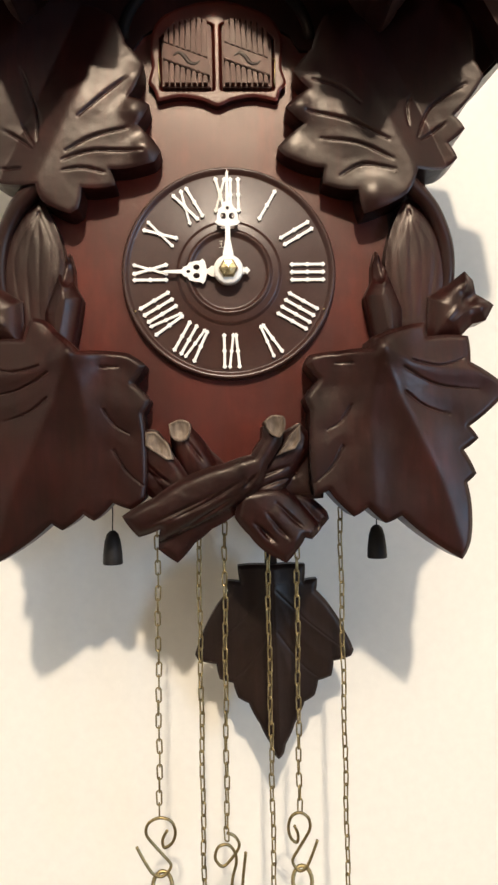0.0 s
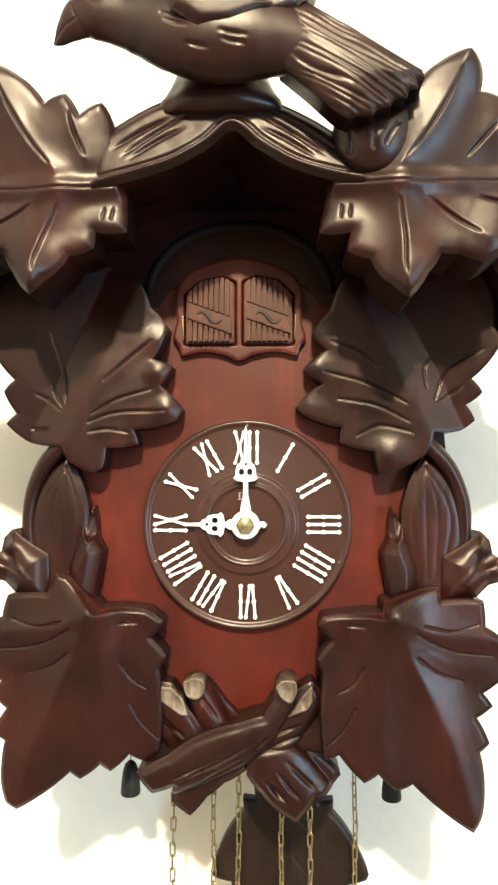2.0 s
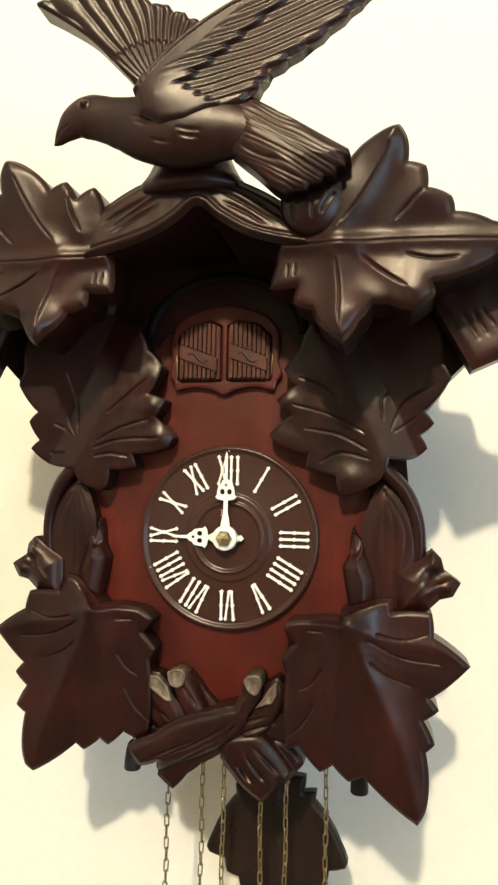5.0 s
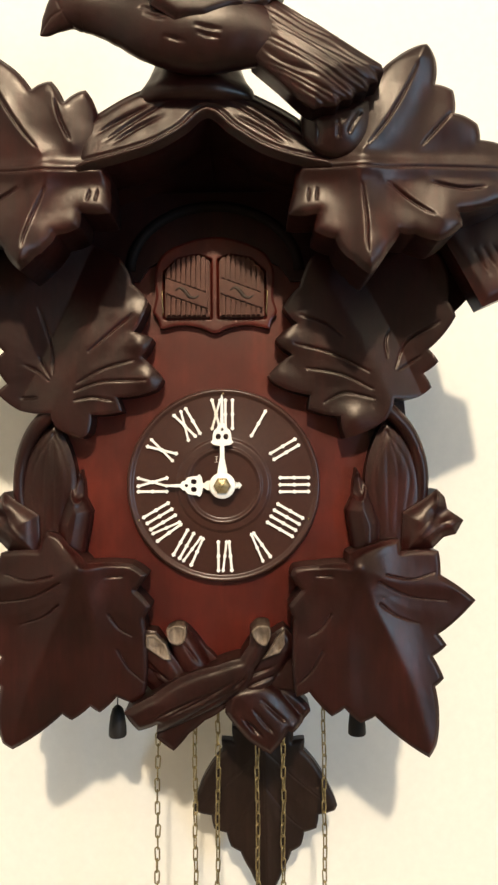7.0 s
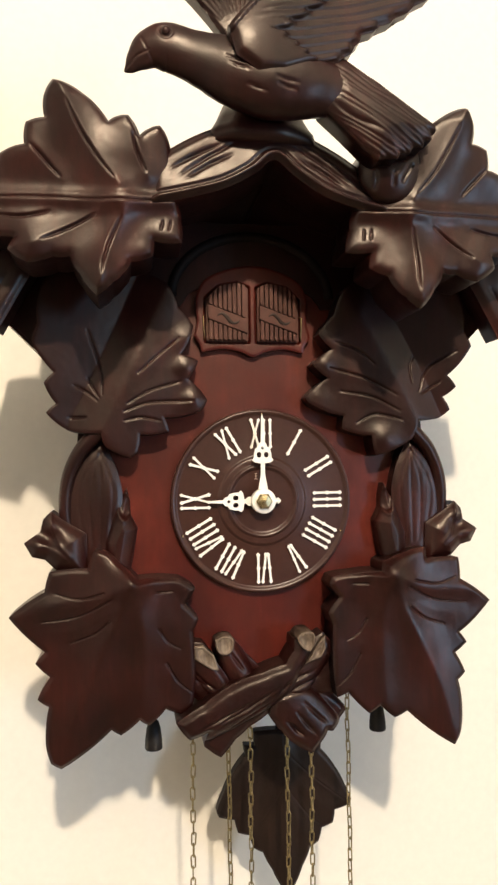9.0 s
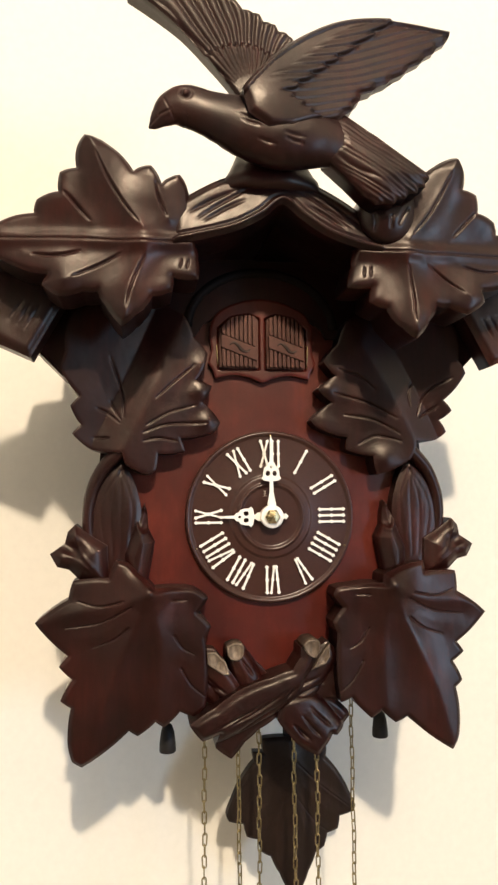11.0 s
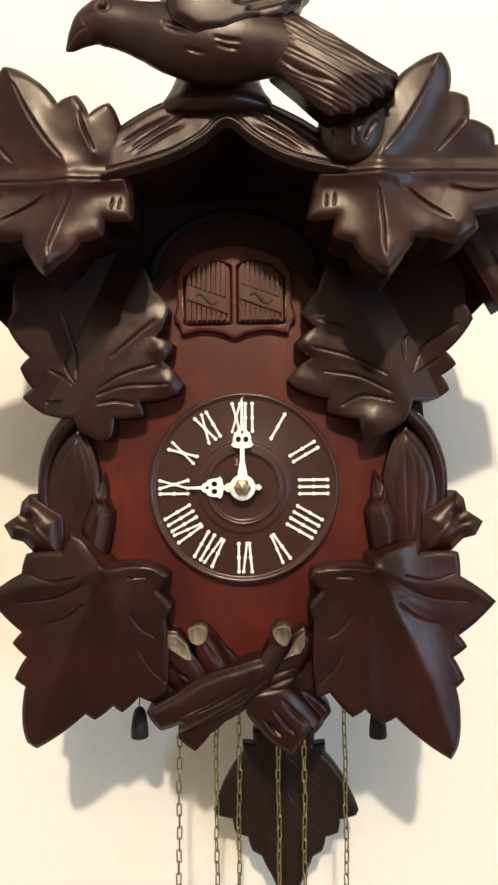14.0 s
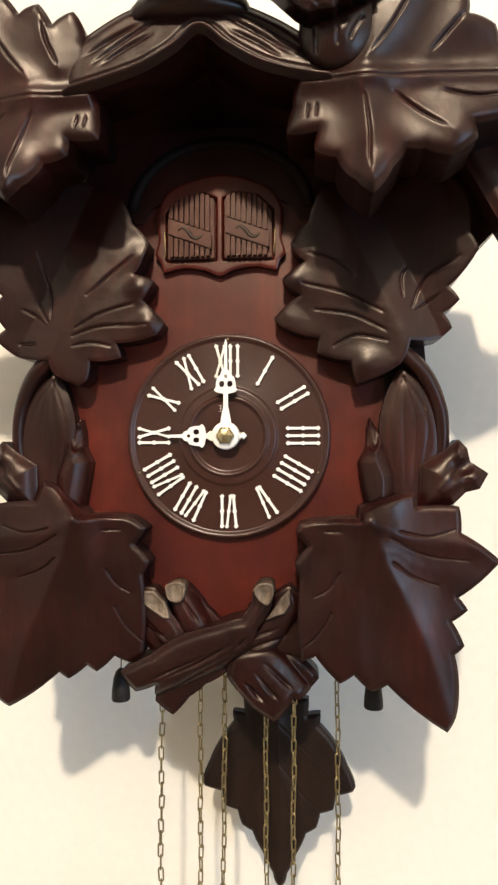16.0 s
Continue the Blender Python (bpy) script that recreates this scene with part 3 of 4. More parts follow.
# --- frame strips behind the leaves
strip = [(-9.0, 6.5), (-12.3, 6.0), (-12.5, 3.6), (-13.0, 1.7), (-13.3, -0.4), (-13.0, -2.6), (-12.6, -5.0), (-11.0, -9.0), (-8.6, -10.0)]
for s in (0, 1):
    part("frame_strip", prism(mirrored(strip, -0.1) if s else strip, 0.2, 1.5, 0.001), WALNUT, clock, "dark frame strip behind the leaves", False)

# --- seed pods, stems, buds and stubs at the sides
pod = curve2([(-10.9, 4.2), (-12.3, 3.1), (-13.1, 1.2), (-13.2, -1.0), (-12.5, -4.2), (-10.3, -4.6), (-9.65, -1.8), (-9.45, 0.4), (-9.8, 2.2), (-10.5, 3.8)], 5)
pod_lines = [curve2([(-10.9, 3.4), (-11.0 - 0.35 * k, 0.8), (-11.0 - 0.22 * k, -3.0)]) for k in (-2.6, -0.4, 1.6, 3.6)]
bud = [(-11.8, -1.8), (-13.1, -1.0), (-14.0, -0.3), (-14.5, -0.8), (-14.7, -1.6), (-15.7, -2.3), (-15.2, -3.2), (-14.4, -3.4), (-13.7, -4.1), (-11.7, -4.5)]
bud_lines = [curve2([(-12.8, -3.2), (-13.7, -2.0), (-14.1, -0.4)]), curve2([(-13.0, -3.4), (-14.4, -2.4), (-15.5, -2.1)])]
stub = [(-9.2, 1.1), (-9.0, 0.3), (-8.95, -0.7), (-8.5, -1.6), (-8.7, -2.8), (-9.0, -4.4), (-10.7, -4.6), (-10.7, -2.4), (-10.0, -0.6), (-9.7, 0.2)]
stub_cut = curve2([(-9.25, 1.0), (-9.7, 0.1), (-9.6, -0.5), (-9.2, -0.65), (-9.02, -0.4), (-9.05, 0.3)], 5)
for s in (0, 1):
    f = (lambda p: mirrored(p, -0.1)) if s else (lambda p: p)
    v = [f(l) for l in pod_lines]

    def pod_face(x, z, e, v=v):
        h = 1.0 + 0.24 * (1 - np.exp(-(e / 0.45) ** 1.3))
        for l in v:
            d, u = seg_dist(x, z, l)
            h = h - 0.022 * np.exp(-(d / 0.12) ** 2)
        return h + np.array([0.02 * noise.noise(Vector((a * 3, b * 0.6, 9.0))) for a, b in zip(x, z)])
    part("seed_pod", relief(f(pod), pod_face, 0.4, 0.10, beside(v)), WALNUT, clock, "long carved seed pod with gouged lines")
    stem = smooth_line([V(*p, y) for p, y in zip(f([(-9.9, 5.4), (-11.0, 4.7), (-12.15, 3.5), (-12.95, 1.7), (-13.15, -0.4), (-12.8, -2.6)]), (-1.5, -1.4, -1.2, -1.0, -0.9, -0.7))], 6)
    part("stem", tube(stem, [0.0056 - 0.0018 * i / len(stem) for i in range(len(stem))], 12, 1.1, 0.12), WALNUT, clock)
    v = [f(l) for l in bud_lines]

    def bud_face(x, z, e, v=v, c=f([(-13.6, -2.3)])[0]):
        h = 1.35 + 0.65 * (1 - np.exp(-(e / 0.5) ** 1.4))
        for l in v:
            d, u = seg_dist(x, z, l)
            h = h + 0.07 * np.exp(-(d / 0.14) ** 2)
        return h - 0.55 * np.exp(-(((x - c[0] + (0.5 if c[0] < 0 else -0.5)) ** 2 + (z - c[1] - 0.3) ** 2) / 0.35))
    part("bud", relief(f(bud), bud_face, 0.4, 0.09, v), WALNUT, clock, "open carved bud with ridged petals")
    f = (lambda p: mirrored(p, -0.25)) if s else (lambda p: p)
    rim = f(stub_cut)

    def stub_face(x, z, e, rim=rim):
        h = 0.9 + 0.8 * np.sqrt(np.clip(e / 0.8, 0, 1))
        c = np.mean(rim, axis=0)
        r = np.sqrt(((x - c[0]) / 0.40) ** 2 + ((z - c[1]) / 0.80) ** 2)
        return h - 0.35 * np.exp(-r ** 4) + 0.12 * np.exp(-((r - 1.15) / 0.2) ** 2)
    part("twig_stub", relief(f(stub), stub_face, 0.4, 0.08), WALNUT, clock, "short twig stub with a scooped end")

# --- crossed branches at the foot of the board


def log(name, outline, axis, front, rim, half, cuts, back, label, seed, ends=()):
    """A carved log in high relief: round over its axis, with long gouge cuts."""
    cuts = [curve2(c, 10) for c in cuts]

    def face(x, z, e):
        d, u = seg_dist(x, z, axis)
        h = rim + (front - rim) * np.sqrt(np.clip(1 - (d / half) ** 2, 0, 1)) + 0.25 * (1 - np.exp(-(e / 0.25) ** 2))
        for c in cuts:
            d, w = seg_dist(x, z, c)
            h = h - 0.17 * np.exp(-(d / 0.10) ** 2) * np.sin(np.pi * np.clip(w, 0.08, 0.92))
        return h + np.array([0.08 * noise.noise(Vector((a * 0.8, b * 0.8, seed))) + 0.012 * noise.noise(Vector((a * 3, b * 3, seed))) for a, b in zip(x, z)])
    ob = part(name, relief(toothed(outline, 0.03), face, back, 0.09, beside(cuts)), WALNUT, clock, label)
    for pts, y in ends:
        c = np.mean(pts, axis=0)

        def end_face(x, z, e, c=c, y=y):
            r = np.hypot(x - c[0], z - c[1])
            return y + 0.10 * np.exp(-((e - 0.08) / 0.06) ** 2) - 0.12 * np.exp(-(r / 0.3) ** 2) + np.array([0.05 * noise.noise(Vector((a * 7, b * 2.5, 1.0))) for a, b in zip(x, z)])
        part("cut_end", relief(pts, end_face, -0.6, 0.07), ENDGRAIN, ob, "pale cut branch end")
    return ob


cut_a = [(-4.9, -9.4), (-4.3, -9.4), (-3.6, -10.1), (-3.3, -11.0), (-3.75, -11.0), (-4.9, -10.2)]
cut_b = curve2([(-3.55, -9.0), (-2.95, -8.75), (-2.35, -8.95), (-2.4, -9.7), (-2.85, -10.0), (-3.4, -9.75), (-3.55, -9.0)], 3)[:-1]
cut_c = curve2([(1.8, -9.0), (2.2, -8.65), (2.9, -8.7), (3.0, -9.3), (2.65, -9.9), (2.1, -9.6), (1.8, -9.0)], 3)[:-1]
cut_d = [(3.9, -9.1), (3.4, -9.6), (2.9, -10.4), (2.5, -10.9), (3.6, -10.5), (3.9, -10.0)]
log("branch", [(-5.2, -9.2), (-4.3, -9.3), (-3.3, -10.8), (-2.4, -12.2), (-0.4, -13.2), (-1.2, -14.6), (-4.2, -13.6), (-5.6, -12.2)], [(-4.6, -9.8), (-1.4, -13.8)], 1.35, 0.8, 1.3, [[(-4.9, -11.2), (-4.1, -12.0), (-3.5, -12.4)], [(-4.7, -11.7), (-4.0, -12.3)]], 0.4, "broad branch with a pale cut end", 1.0, [(cut_a, 1.75)])
log("branch", [(-3.5, -9.2), (-2.35, -9.1), (-1.2, -10.5), (-0.4, -11.3), (-1.0, -12.6), (-2.9, -12.2), (-3.4, -11.1)], [(-2.9, -9.4), (-1.6, -12.0)], 1.55, 0.8, 0.9, [[(-2.5, -10.0), (-1.6, -11.2)]], 0.4, "short branch stub with a pale cut end", 2.0, [(cut_b, 2.05)])
log("branch", [(0.1, -14.4), (0.9, -15.4), (1.6, -16.2), (2.6, -16.8), (3.0, -17.0), (3.7, -16.2), (4.1, -15.6), (4.5, -15.7), (5.6, -14.6), (5.5, -14.2), (4.4, -13.2), (2.6, -12.6), (0.4, -13.0)], [(1.0, -13.6), (3.2, -16.2)], 1.7, 0.9, 2.2, [[(1.2, -14.7), (1.9, -15.3), (2.4, -15.8)], [(1.9, -14.1), (2.6, -15.0), (3.2, -15.6)], [(2.5, -13.6), (3.4, -14.5), (4.0, -15.0)], [(1.5, -14.9), (2.1, -15.7)]], 0.4, "forked lower branch with blunt ends", 3.0)
log("branch", [(2.9, -9.6), (3.9, -9.0), (5.2, -10.6), (5.3, -13.4), (2.0, -13.3), (0.4, -12.6), (1.8, -11.4)], [(3.7, -9.4), (1.6, -12.4)], 1.6, 0.9, 1.4, [[(3.2, -11.5), (2.0, -11.9), (0.8, -12.3)], [(3.6, -12.1), (2.4, -12.4), (1.2, -12.9)]], 0.4, "rough branch with a splintered cut end", 4.0, [(cut_d, 2.1)])
log("branch", [(1.75, -9.2), (2.9, -9.2), (2.8, -10.2), (2.0, -11.4), (1.6, -12.6), (0.6, -13.8), (-0.1, -14.4), (-1.2, -15.0), (-2.2, -15.8), (-3.2, -16.9), (-4.3, -16.1), (-4.1, -14.9), (-5.3, -15.3), (-6.2, -14.1), (-4.4, -13.1), (-2.6, -11.95), (-0.4, -11.25), (1.1, -10.8), (1.7, -9.9)], [(2.4, -9.2), (1.4, -11.2), (-1.0, -12.4), (-3.6, -13.6), (-5.6, -14.4)], 2.35, 1.3, 1.7, [[(0.6, -12.2), (-1.4, -13.4), (-3.6, -14.4)], [(0.2, -13.1), (-1.8, -14.3), (-3.6, -15.4)], [(-0.8, -12.9), (-2.8, -13.8), (-4.6, -14.6)], [(1.4, -11.9), (0.6, -12.7)]], 0.4, "main crossing branch with gouged bark lines", 5.0, [(cut_c, 2.75)])

# --- dial, numerals and hands
DX = 0.05
dial = part("dial", lathe([(0.0635, -0.0002), (0.0635, -0.0035), (0.0628, -0.0055), (0.0615, -0.0058), (0.0602, -0.0048), (0.0592, -0.0036), (0.0588, -0.0036), (0.0316, -0.0036), (0.0311, -0.0037), (0.0302, -0.0050), (0.0290, -0.0054), (0.0262, -0.0050), (0.0255, -0.0052), (0.0246, -0.0066), (0.0236, -0.0068), (0.0226, -0.0054), (0.0215, -0.0046), (0.0210, -0.0046), (0.002, -0.0046)], V(DX, 0), "y", 120), DIAL, clock, "round dark brown dial with raised rings")


def bone(bm, p, q, w, y0, y1, tip=0.13):
    """A stroke from p to q (cm) with pointed, slightly flared ends and a knot in the middle."""
    p, q = Vector(p), Vector(q)
    a = (q - p).normalized()
    n = Vector((-a.y, a.x))
    ln = (q - p).length
    prof = [(0, 0.0), (tip, 0.95), (tip * 1.9, 0.55), (ln / 2 - 0.13, 0.50), (ln / 2, 0.92), (ln / 2 + 0.13, 0.50), (ln - tip * 1.9, 0.55), (ln - tip, 0.95), (ln, 0.0)]
    left = [p + a * s + n * w * k for s, k in prof]
    right = [p + a * s - n * w * k for s, k in prof[1:-1]][::-1]
    ring = left + right
    lo = [bm.verts.new(V(c.x, c.y, y0)) for c in ring]
    hi = [bm.verts.new(V(c.x, c.y, y1)) for c in ring]
    m = len(ring)
    bm.faces.new(hi)
    for i in range(m):
        bm.faces.new((lo[i], lo[(i + 1) % m], hi[(i + 1) % m], hi[i]))


for hour, text in enumerate(("I", "II", "III", "IIII", "V", "VI", "VII", "VIII", "IX", "X", "XI", "XII"), 1):
    w = math.radians(30 * hour)
    up, right = Vector((math.sin(w), math.cos(w))), Vector((math.cos(w), -math.sin(w)))
    wide = {"I": 0.46, "V": 0.72, "X": 0.78}
    u = -sum(wide[c] for c in text) / 2
    bm = bmesh.new()
    r0, r1 = 3.58, 5.72

    def at(a, r):
        p = Vector((DX, 0)) + up * r + right * a
        return (p.x, p.y)
    for c in text:
        m = u + wide[c] / 2
        if c == "I":
            bone(bm, at(m, r0), at(m, r1), 0.15, -0.3, -0.52)
        elif c == "V":
            bone(bm, at(m - 0.10, r0), at(m - 0.30, r1), 0.15, -0.3, -0.52)
            bone(bm, at(m + 0.04, r0), at(m + 0.30, r1), 0.13, -0.3, -0.53)
        else:
            bone(bm, at(m - 0.30, r0), at(m + 0.30, r1), 0.13, -0.3, -0.52)
            bone(bm, at(m + 0.30, r0), at(m - 0.30, r1), 0.15, -0.3, -0.53)
        u += wide[c]
    part("numeral", bm, WHITE, dial, "white raised Roman numeral " + text, False)
for a in (112, 248, 0):
    p = Vector((DX + 6.0 * math.sin(math.radians(a)), 6.0 * math.cos(math.radians(a))))
    part("dial_pin", lathe([(0.0008, -0.0055), (0.0006, -0.0062), (0.0002, -0.0064)], V(p.x, p.y), "y", 10), HUB, dial, "tiny brass pin")


def hand(name, way, reach, head, y, label):
    """A white hand with an openwork head: three eyes cut through, a flared stalk and a pointed tip."""
    a = Vector(way)
    n = Vector((a.y, -a.x))
    half = [(0.62, 0.34), (1.0, 0.30), (1.0 + (head - 1.0) * 0.45, 0.15), (head - 0.18, 0.14), (head - 0.10, 0.55), (head + 0.05, 0.74), (head + 0.22, 0.62), (head + 0.52, 0.60), (head + 0.84, 0.52), (head + 0.96, 0.34), (head + 1.16, 0.28), (head + 1.30, 0.11), (reach - 0.25, 0.075), (reach, 0.0)]
    ring = [a * s + n * k for s, k in half] + [a * s - n * k for s, k in half[:-1]][::-1]
    holes = []
    for s, k, r in ((head + 0.42, 0.25, 0.17), (head + 0.42, -0.25, 0.17), (head + 0.90, 0.0, 0.10)):
        c = a * s + n * k
        holes.append([c + (a * math.sin(w) * 1.25 + n * math.cos(w)) * r for w in [2 * math.pi * i / 12 for i in range(12)]])
    pts, edges = [], []
    for loop in [ring] + holes:
        base = len(pts)
        pts += loop
        edges += [(base + i, base + (i + 1) % len(loop)) for i in range(len(loop))]
    verts, _, faces, *_ = delaunay_2d_cdt([Vector((p.x, p.y)) for p in pts], edges, [], 1, 1e-5)
    bm = bmesh.new()
    top = [bm.verts.new(V(v.x, v.y, y)) for v in verts]
    for f in faces:
        c = sum((Vector((verts[i].x, verts[i].y)) for i in f), Vector((0, 0))) / 3
        if not any((c - sum(h, Vector((0, 0))) / len(h)).length < 0.8 * max((p - sum(h, Vector((0, 0))) / len(h)).length for p in h) and len({i for i in f}) == 3 and inside(c, h) for h in holes):
            bm.faces.new([top[i] for i in f])
    made = bmesh.ops.extrude_face_region(bm, geom=bm.faces[:])
    for v in [g for g in made["geom"] if isinstance(g, bmesh.types.BMVert)]:
        v.co.y += 0.0011
    for v in [v for v in bm.verts if not v.link_faces]:
        bm.verts.remove(v)
    part(name, bm, WHITE, clock, label, False)


def inside(c, loop):
    hit = False
    for i in range(len(loop)):
        a, b = loop[i], loop[(i + 1) % len(loop)]
        if (a.y > c.y) != (b.y > c.y) and c.x < (b.x - a.x) * (c.y - a.y) / (b.y - a.y) + a.x:
            hit = not hit
    return hit


hand("hour_hand", (-1, 0.0), 3.95, 1.45, -0.85, "white openwork hour hand pointing to nine")
hand("minute_hand", (0.0, 1), 5.95, 2.75, -1.10, "white openwork minute hand pointing to twelve")
hub = part("hand_hub", lathe([(0.0085, -0.0075), (0.0085, -0.0125), (0.0078, -0.0132), (0.003, -0.0132)], V(0, 0), "y", 40), WHITE, clock, "white round hub of the hands")
bm = bmesh.new()
bone(bm, (0.5, 0), (1.28, 0), 0.24, -0.85, -0.96, 0.2)
part("hand_tail", bm, WHITE, hub, "", False)
bm = lathe([(0.0056, -0.0130), (0.0056, -0.0150), (0.0046, -0.0162), (0.0022, -0.0166), (0.0020, -0.0178), (0.0006, -0.0180)], V(0, 0), "y", 6)
part("hub_nut", bm, HUB, hub, "polished brass nut", False)

mark = bmesh.new()
for a, b, c, d in ((-0.40, 1.50, -0.375, 1.90), (-0.50, 1.87, -0.28, 1.89), (-0.47, 1.70, -0.31, 1.72), (-0.52, 1.50, -0.26, 1.52)):
    r = bmesh.ops.create_cube(mark, size=1)
    bmesh.ops.scale(mark, vec=((c - a) / 100, 0.0004, (d - b) / 100), verts=r["verts"])
    bmesh.ops.translate(mark, vec=V((a + c) / 2, (b + d) / 2, -0.49), verts=r["verts"])
part("dial_mark", mark, WHITE, dial, "tiny white emblem", False)

# --- the cuckoo's doors in their shield
C = -0.45
shield = curve2([(C - 4.1, 11.4), (C - 3.75, 10.9), (C - 3.6, 10.35)], 4) + curve2([(C - 3.45, 10.3), (C - 2.2, 10.55), (C - 0.9, 10.35), (C, 10.0), (C + 0.9, 10.35), (C + 2.2, 10.55), (C + 3.45, 10.3)], 5) + curve2([(C + 3.6, 10.35), (C + 3.75, 10.9), (C + 4.1, 11.4), (C + 3.85, 12.4), (C + 3.9, 14.2), (C + 2.9, 15.6), (C, 16.4), (C - 2.9, 15.6), (C - 3.9, 14.2), (C - 3.85, 12.4)], 5)


def shield_face(x, z, e):
    gap = np.full(len(x), 9.0)
    for side in (-1, 1):
        near, far = C + side * 0.32, C + side * 3.25
        ring = [(near, 11.05), (far, 11.05), (far, 14.0), (far - side * 0.9, 14.85), (near + side * 0.73, 15.1), (near, 14.8), (near, 11.05)]
        d, _ = seg_dist(x, z, ring)
        gap = np.minimum(gap, d)
    return 0.52 - 0.06 * np.exp(-(e / 0.08) ** 2) - 0.42 * np.exp(-(gap / 0.12) ** 4)


part("door_frame", relief(shield, shield_face, 0.05, 0.07), BOARD, clock, "shield shaped frame round the cuckoo doors")
for side in (-1, 1):
    x0, x1 = (C - 3.25, C - 0.32) if side < 0 else (C + 0.32, C + 3.25)
    z0 = 11.05
    shape = [(0.0, 14.0), (0.9, 14.85), (2.2, 15.1), (2.93, 14.8)]

    def top_at(x):
        return float(np.interp(x - x0 if side < 0 else x1 - x, [q[0] for q in shape], [q[1] for q in shape]))
    door = part("cuckoo_door", prism([(x0, z0), (x1, z0)] + [(x, top_at(x)) for x in ([x1, x0 + 2.2, x0 + 0.9, x0] if side < 0 else [x1, x1 - 0.9, x1 - 2.2, x0])], -0.62, -0.15, 0.0006), DOOR, clock, "small brown cuckoo door with slats and a diagonal band", False)

    def band_low(x):
        return z0 + 1.52 - 1.08 * (x - x0) / (x1 - x0)
    hi = 0.98
    part("band", prism([(x0 + 0.1, band_low(x0 + 0.1)), (x1 - 0.12, band_low(x1 - 0.12)), (x1 - 0.12, band_low(x1 - 0.12) + hi), (x0 + 0.1, band_low(x0 + 0.1) + hi)], -1.04, -0.58, 0.0004), DOOR, door, "", False)
    mx, mz = (x0 + x1) / 2, band_low((x0 + x1) / 2) + hi / 2
    s_line = smooth_line([V(mx - 0.75, mz + 0.18, -1.045), V(mx - 0.45, mz + 0.36, -1.045), V(mx - 0.12, mz + 0.14, -1.045), V(mx + 0.16, mz - 0.22, -1.045), V(mx + 0.5, mz - 0.30, -1.045), V(mx + 0.78, mz - 0.12, -1.045)], 6)
    part("scroll", tube(s_line, [0.0003 + 0.0009 * math.sin(math.pi * i / (len(s_line) - 1)) for i in range(len(s_line))], 8, 0.35), PENDULUM, door, "dark curling scroll")
    n = 8
    for k in range(n):
        a = x0 + 0.16 + (x1 - x0 - 0.32) * k / n
        b = a + 0.238
        if band_low(b) - 0.12 - z0 - 0.16 > 0.08:
            part("slat", prism([(a, z0 + 0.05), (b, z0 + 0.05), (b, band_low(b) - 0.06), (a, band_low(a) - 0.06)], -1.01, -0.58, 0.0003), DOOR, door, "", False)
        lo_a, lo_b = band_low(a) + hi + 0.06, band_low(b) + hi + 0.06
        if top_at(a) - 0.12 > lo_a + 0.1:
            part("slat", prism([(a, lo_a), (b, lo_b), (b, top_at(b) - 0.04), (a, top_at(a) - 0.04)], -1.01, -0.58, 0.0003), DOOR, door, "", False)
    hx = x0 - 0.18 if side < 0 else x1 + 0.18
    part("hinge_wire", tube([V(hx, z0 + 0.1, -0.5), V(hx - 0.05 * side, z0 + 0.35, -0.62), V(hx, z0 + 0.9, -0.6), V(hx + 0.03 * side, z0 + 1.7, -0.6), V(hx - 0.1 * side, z0 + 1.8, -0.5)], 0.00045, 8), BRASS, door, "thin wire hinge")

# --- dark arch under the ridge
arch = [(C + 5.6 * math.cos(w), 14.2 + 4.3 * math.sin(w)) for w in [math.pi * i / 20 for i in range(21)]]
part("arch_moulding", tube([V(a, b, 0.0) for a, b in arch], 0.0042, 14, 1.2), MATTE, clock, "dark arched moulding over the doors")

# Dark walnut panel added over the board's top to deepen the roof's shade.
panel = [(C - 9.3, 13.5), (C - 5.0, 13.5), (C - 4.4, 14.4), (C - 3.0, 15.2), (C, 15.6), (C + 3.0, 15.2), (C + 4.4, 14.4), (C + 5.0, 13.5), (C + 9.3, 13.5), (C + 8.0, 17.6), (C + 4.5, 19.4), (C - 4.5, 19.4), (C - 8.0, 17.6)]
part("shade_panel", prism(panel, -0.25, 0.05, 0), WALNUT, clock, "dark walnut panel above the doors, deepening the roof's shade", False)

# --- the carved bird, one solid piece
BIRD_Y = -9.9
spine = [(-9.05, 24.05, 0.06), (-8.75, 24.3, 0.34), (-8.35, 24.75, 0.66), (-7.8, 25.25, 1.02), (-7.2, 25.5, 1.26), (-6.6, 25.58, 1.33), (-5.6, 25.3, 1.38), (-4.4, 24.95, 1.62), (-3.0, 24.55, 1.98), (-1.2, 24.3, 2.25), (0.6, 24.2, 2.1), (2.0, 24.0, 1.75), (3.2, 23.7, 1.40), (4.2, 23.2, 1.1)]
line = smooth_line([V(x, z, BIRD_Y) for x, z, r in spine], 24)
rads = [p.x for p in smooth_line([Vector((r / 100, 0)) for x, z, r in spine], 24)]
bird = tube(line, rads, 160, 0.64)
strokes = (((-3.6, 24.75), (-2.2, 24.3)), ((-3.4, 24.4), (-2.4, 24.05)), ((-0.8, 23.7), (0.4, 23.5)), ((-0.7, 23.35), (0.3, 23.15)), ((-2.4, 23.3), (-1.4, 23.0)))
mouth = [(-9.0, 24.15), (-8.4, 24.75), (-7.75, 25.05)]
brow = [(-8.15, 25.7), (-7.85, 25.1), (-7.5, 24.5)]
where = np.array([v.co[:] for v in bird.verts])
wx, wz = where[:, 0] * 100, (where[:, 2] - Z0) * 100
sunk = np.zeros(len(where))
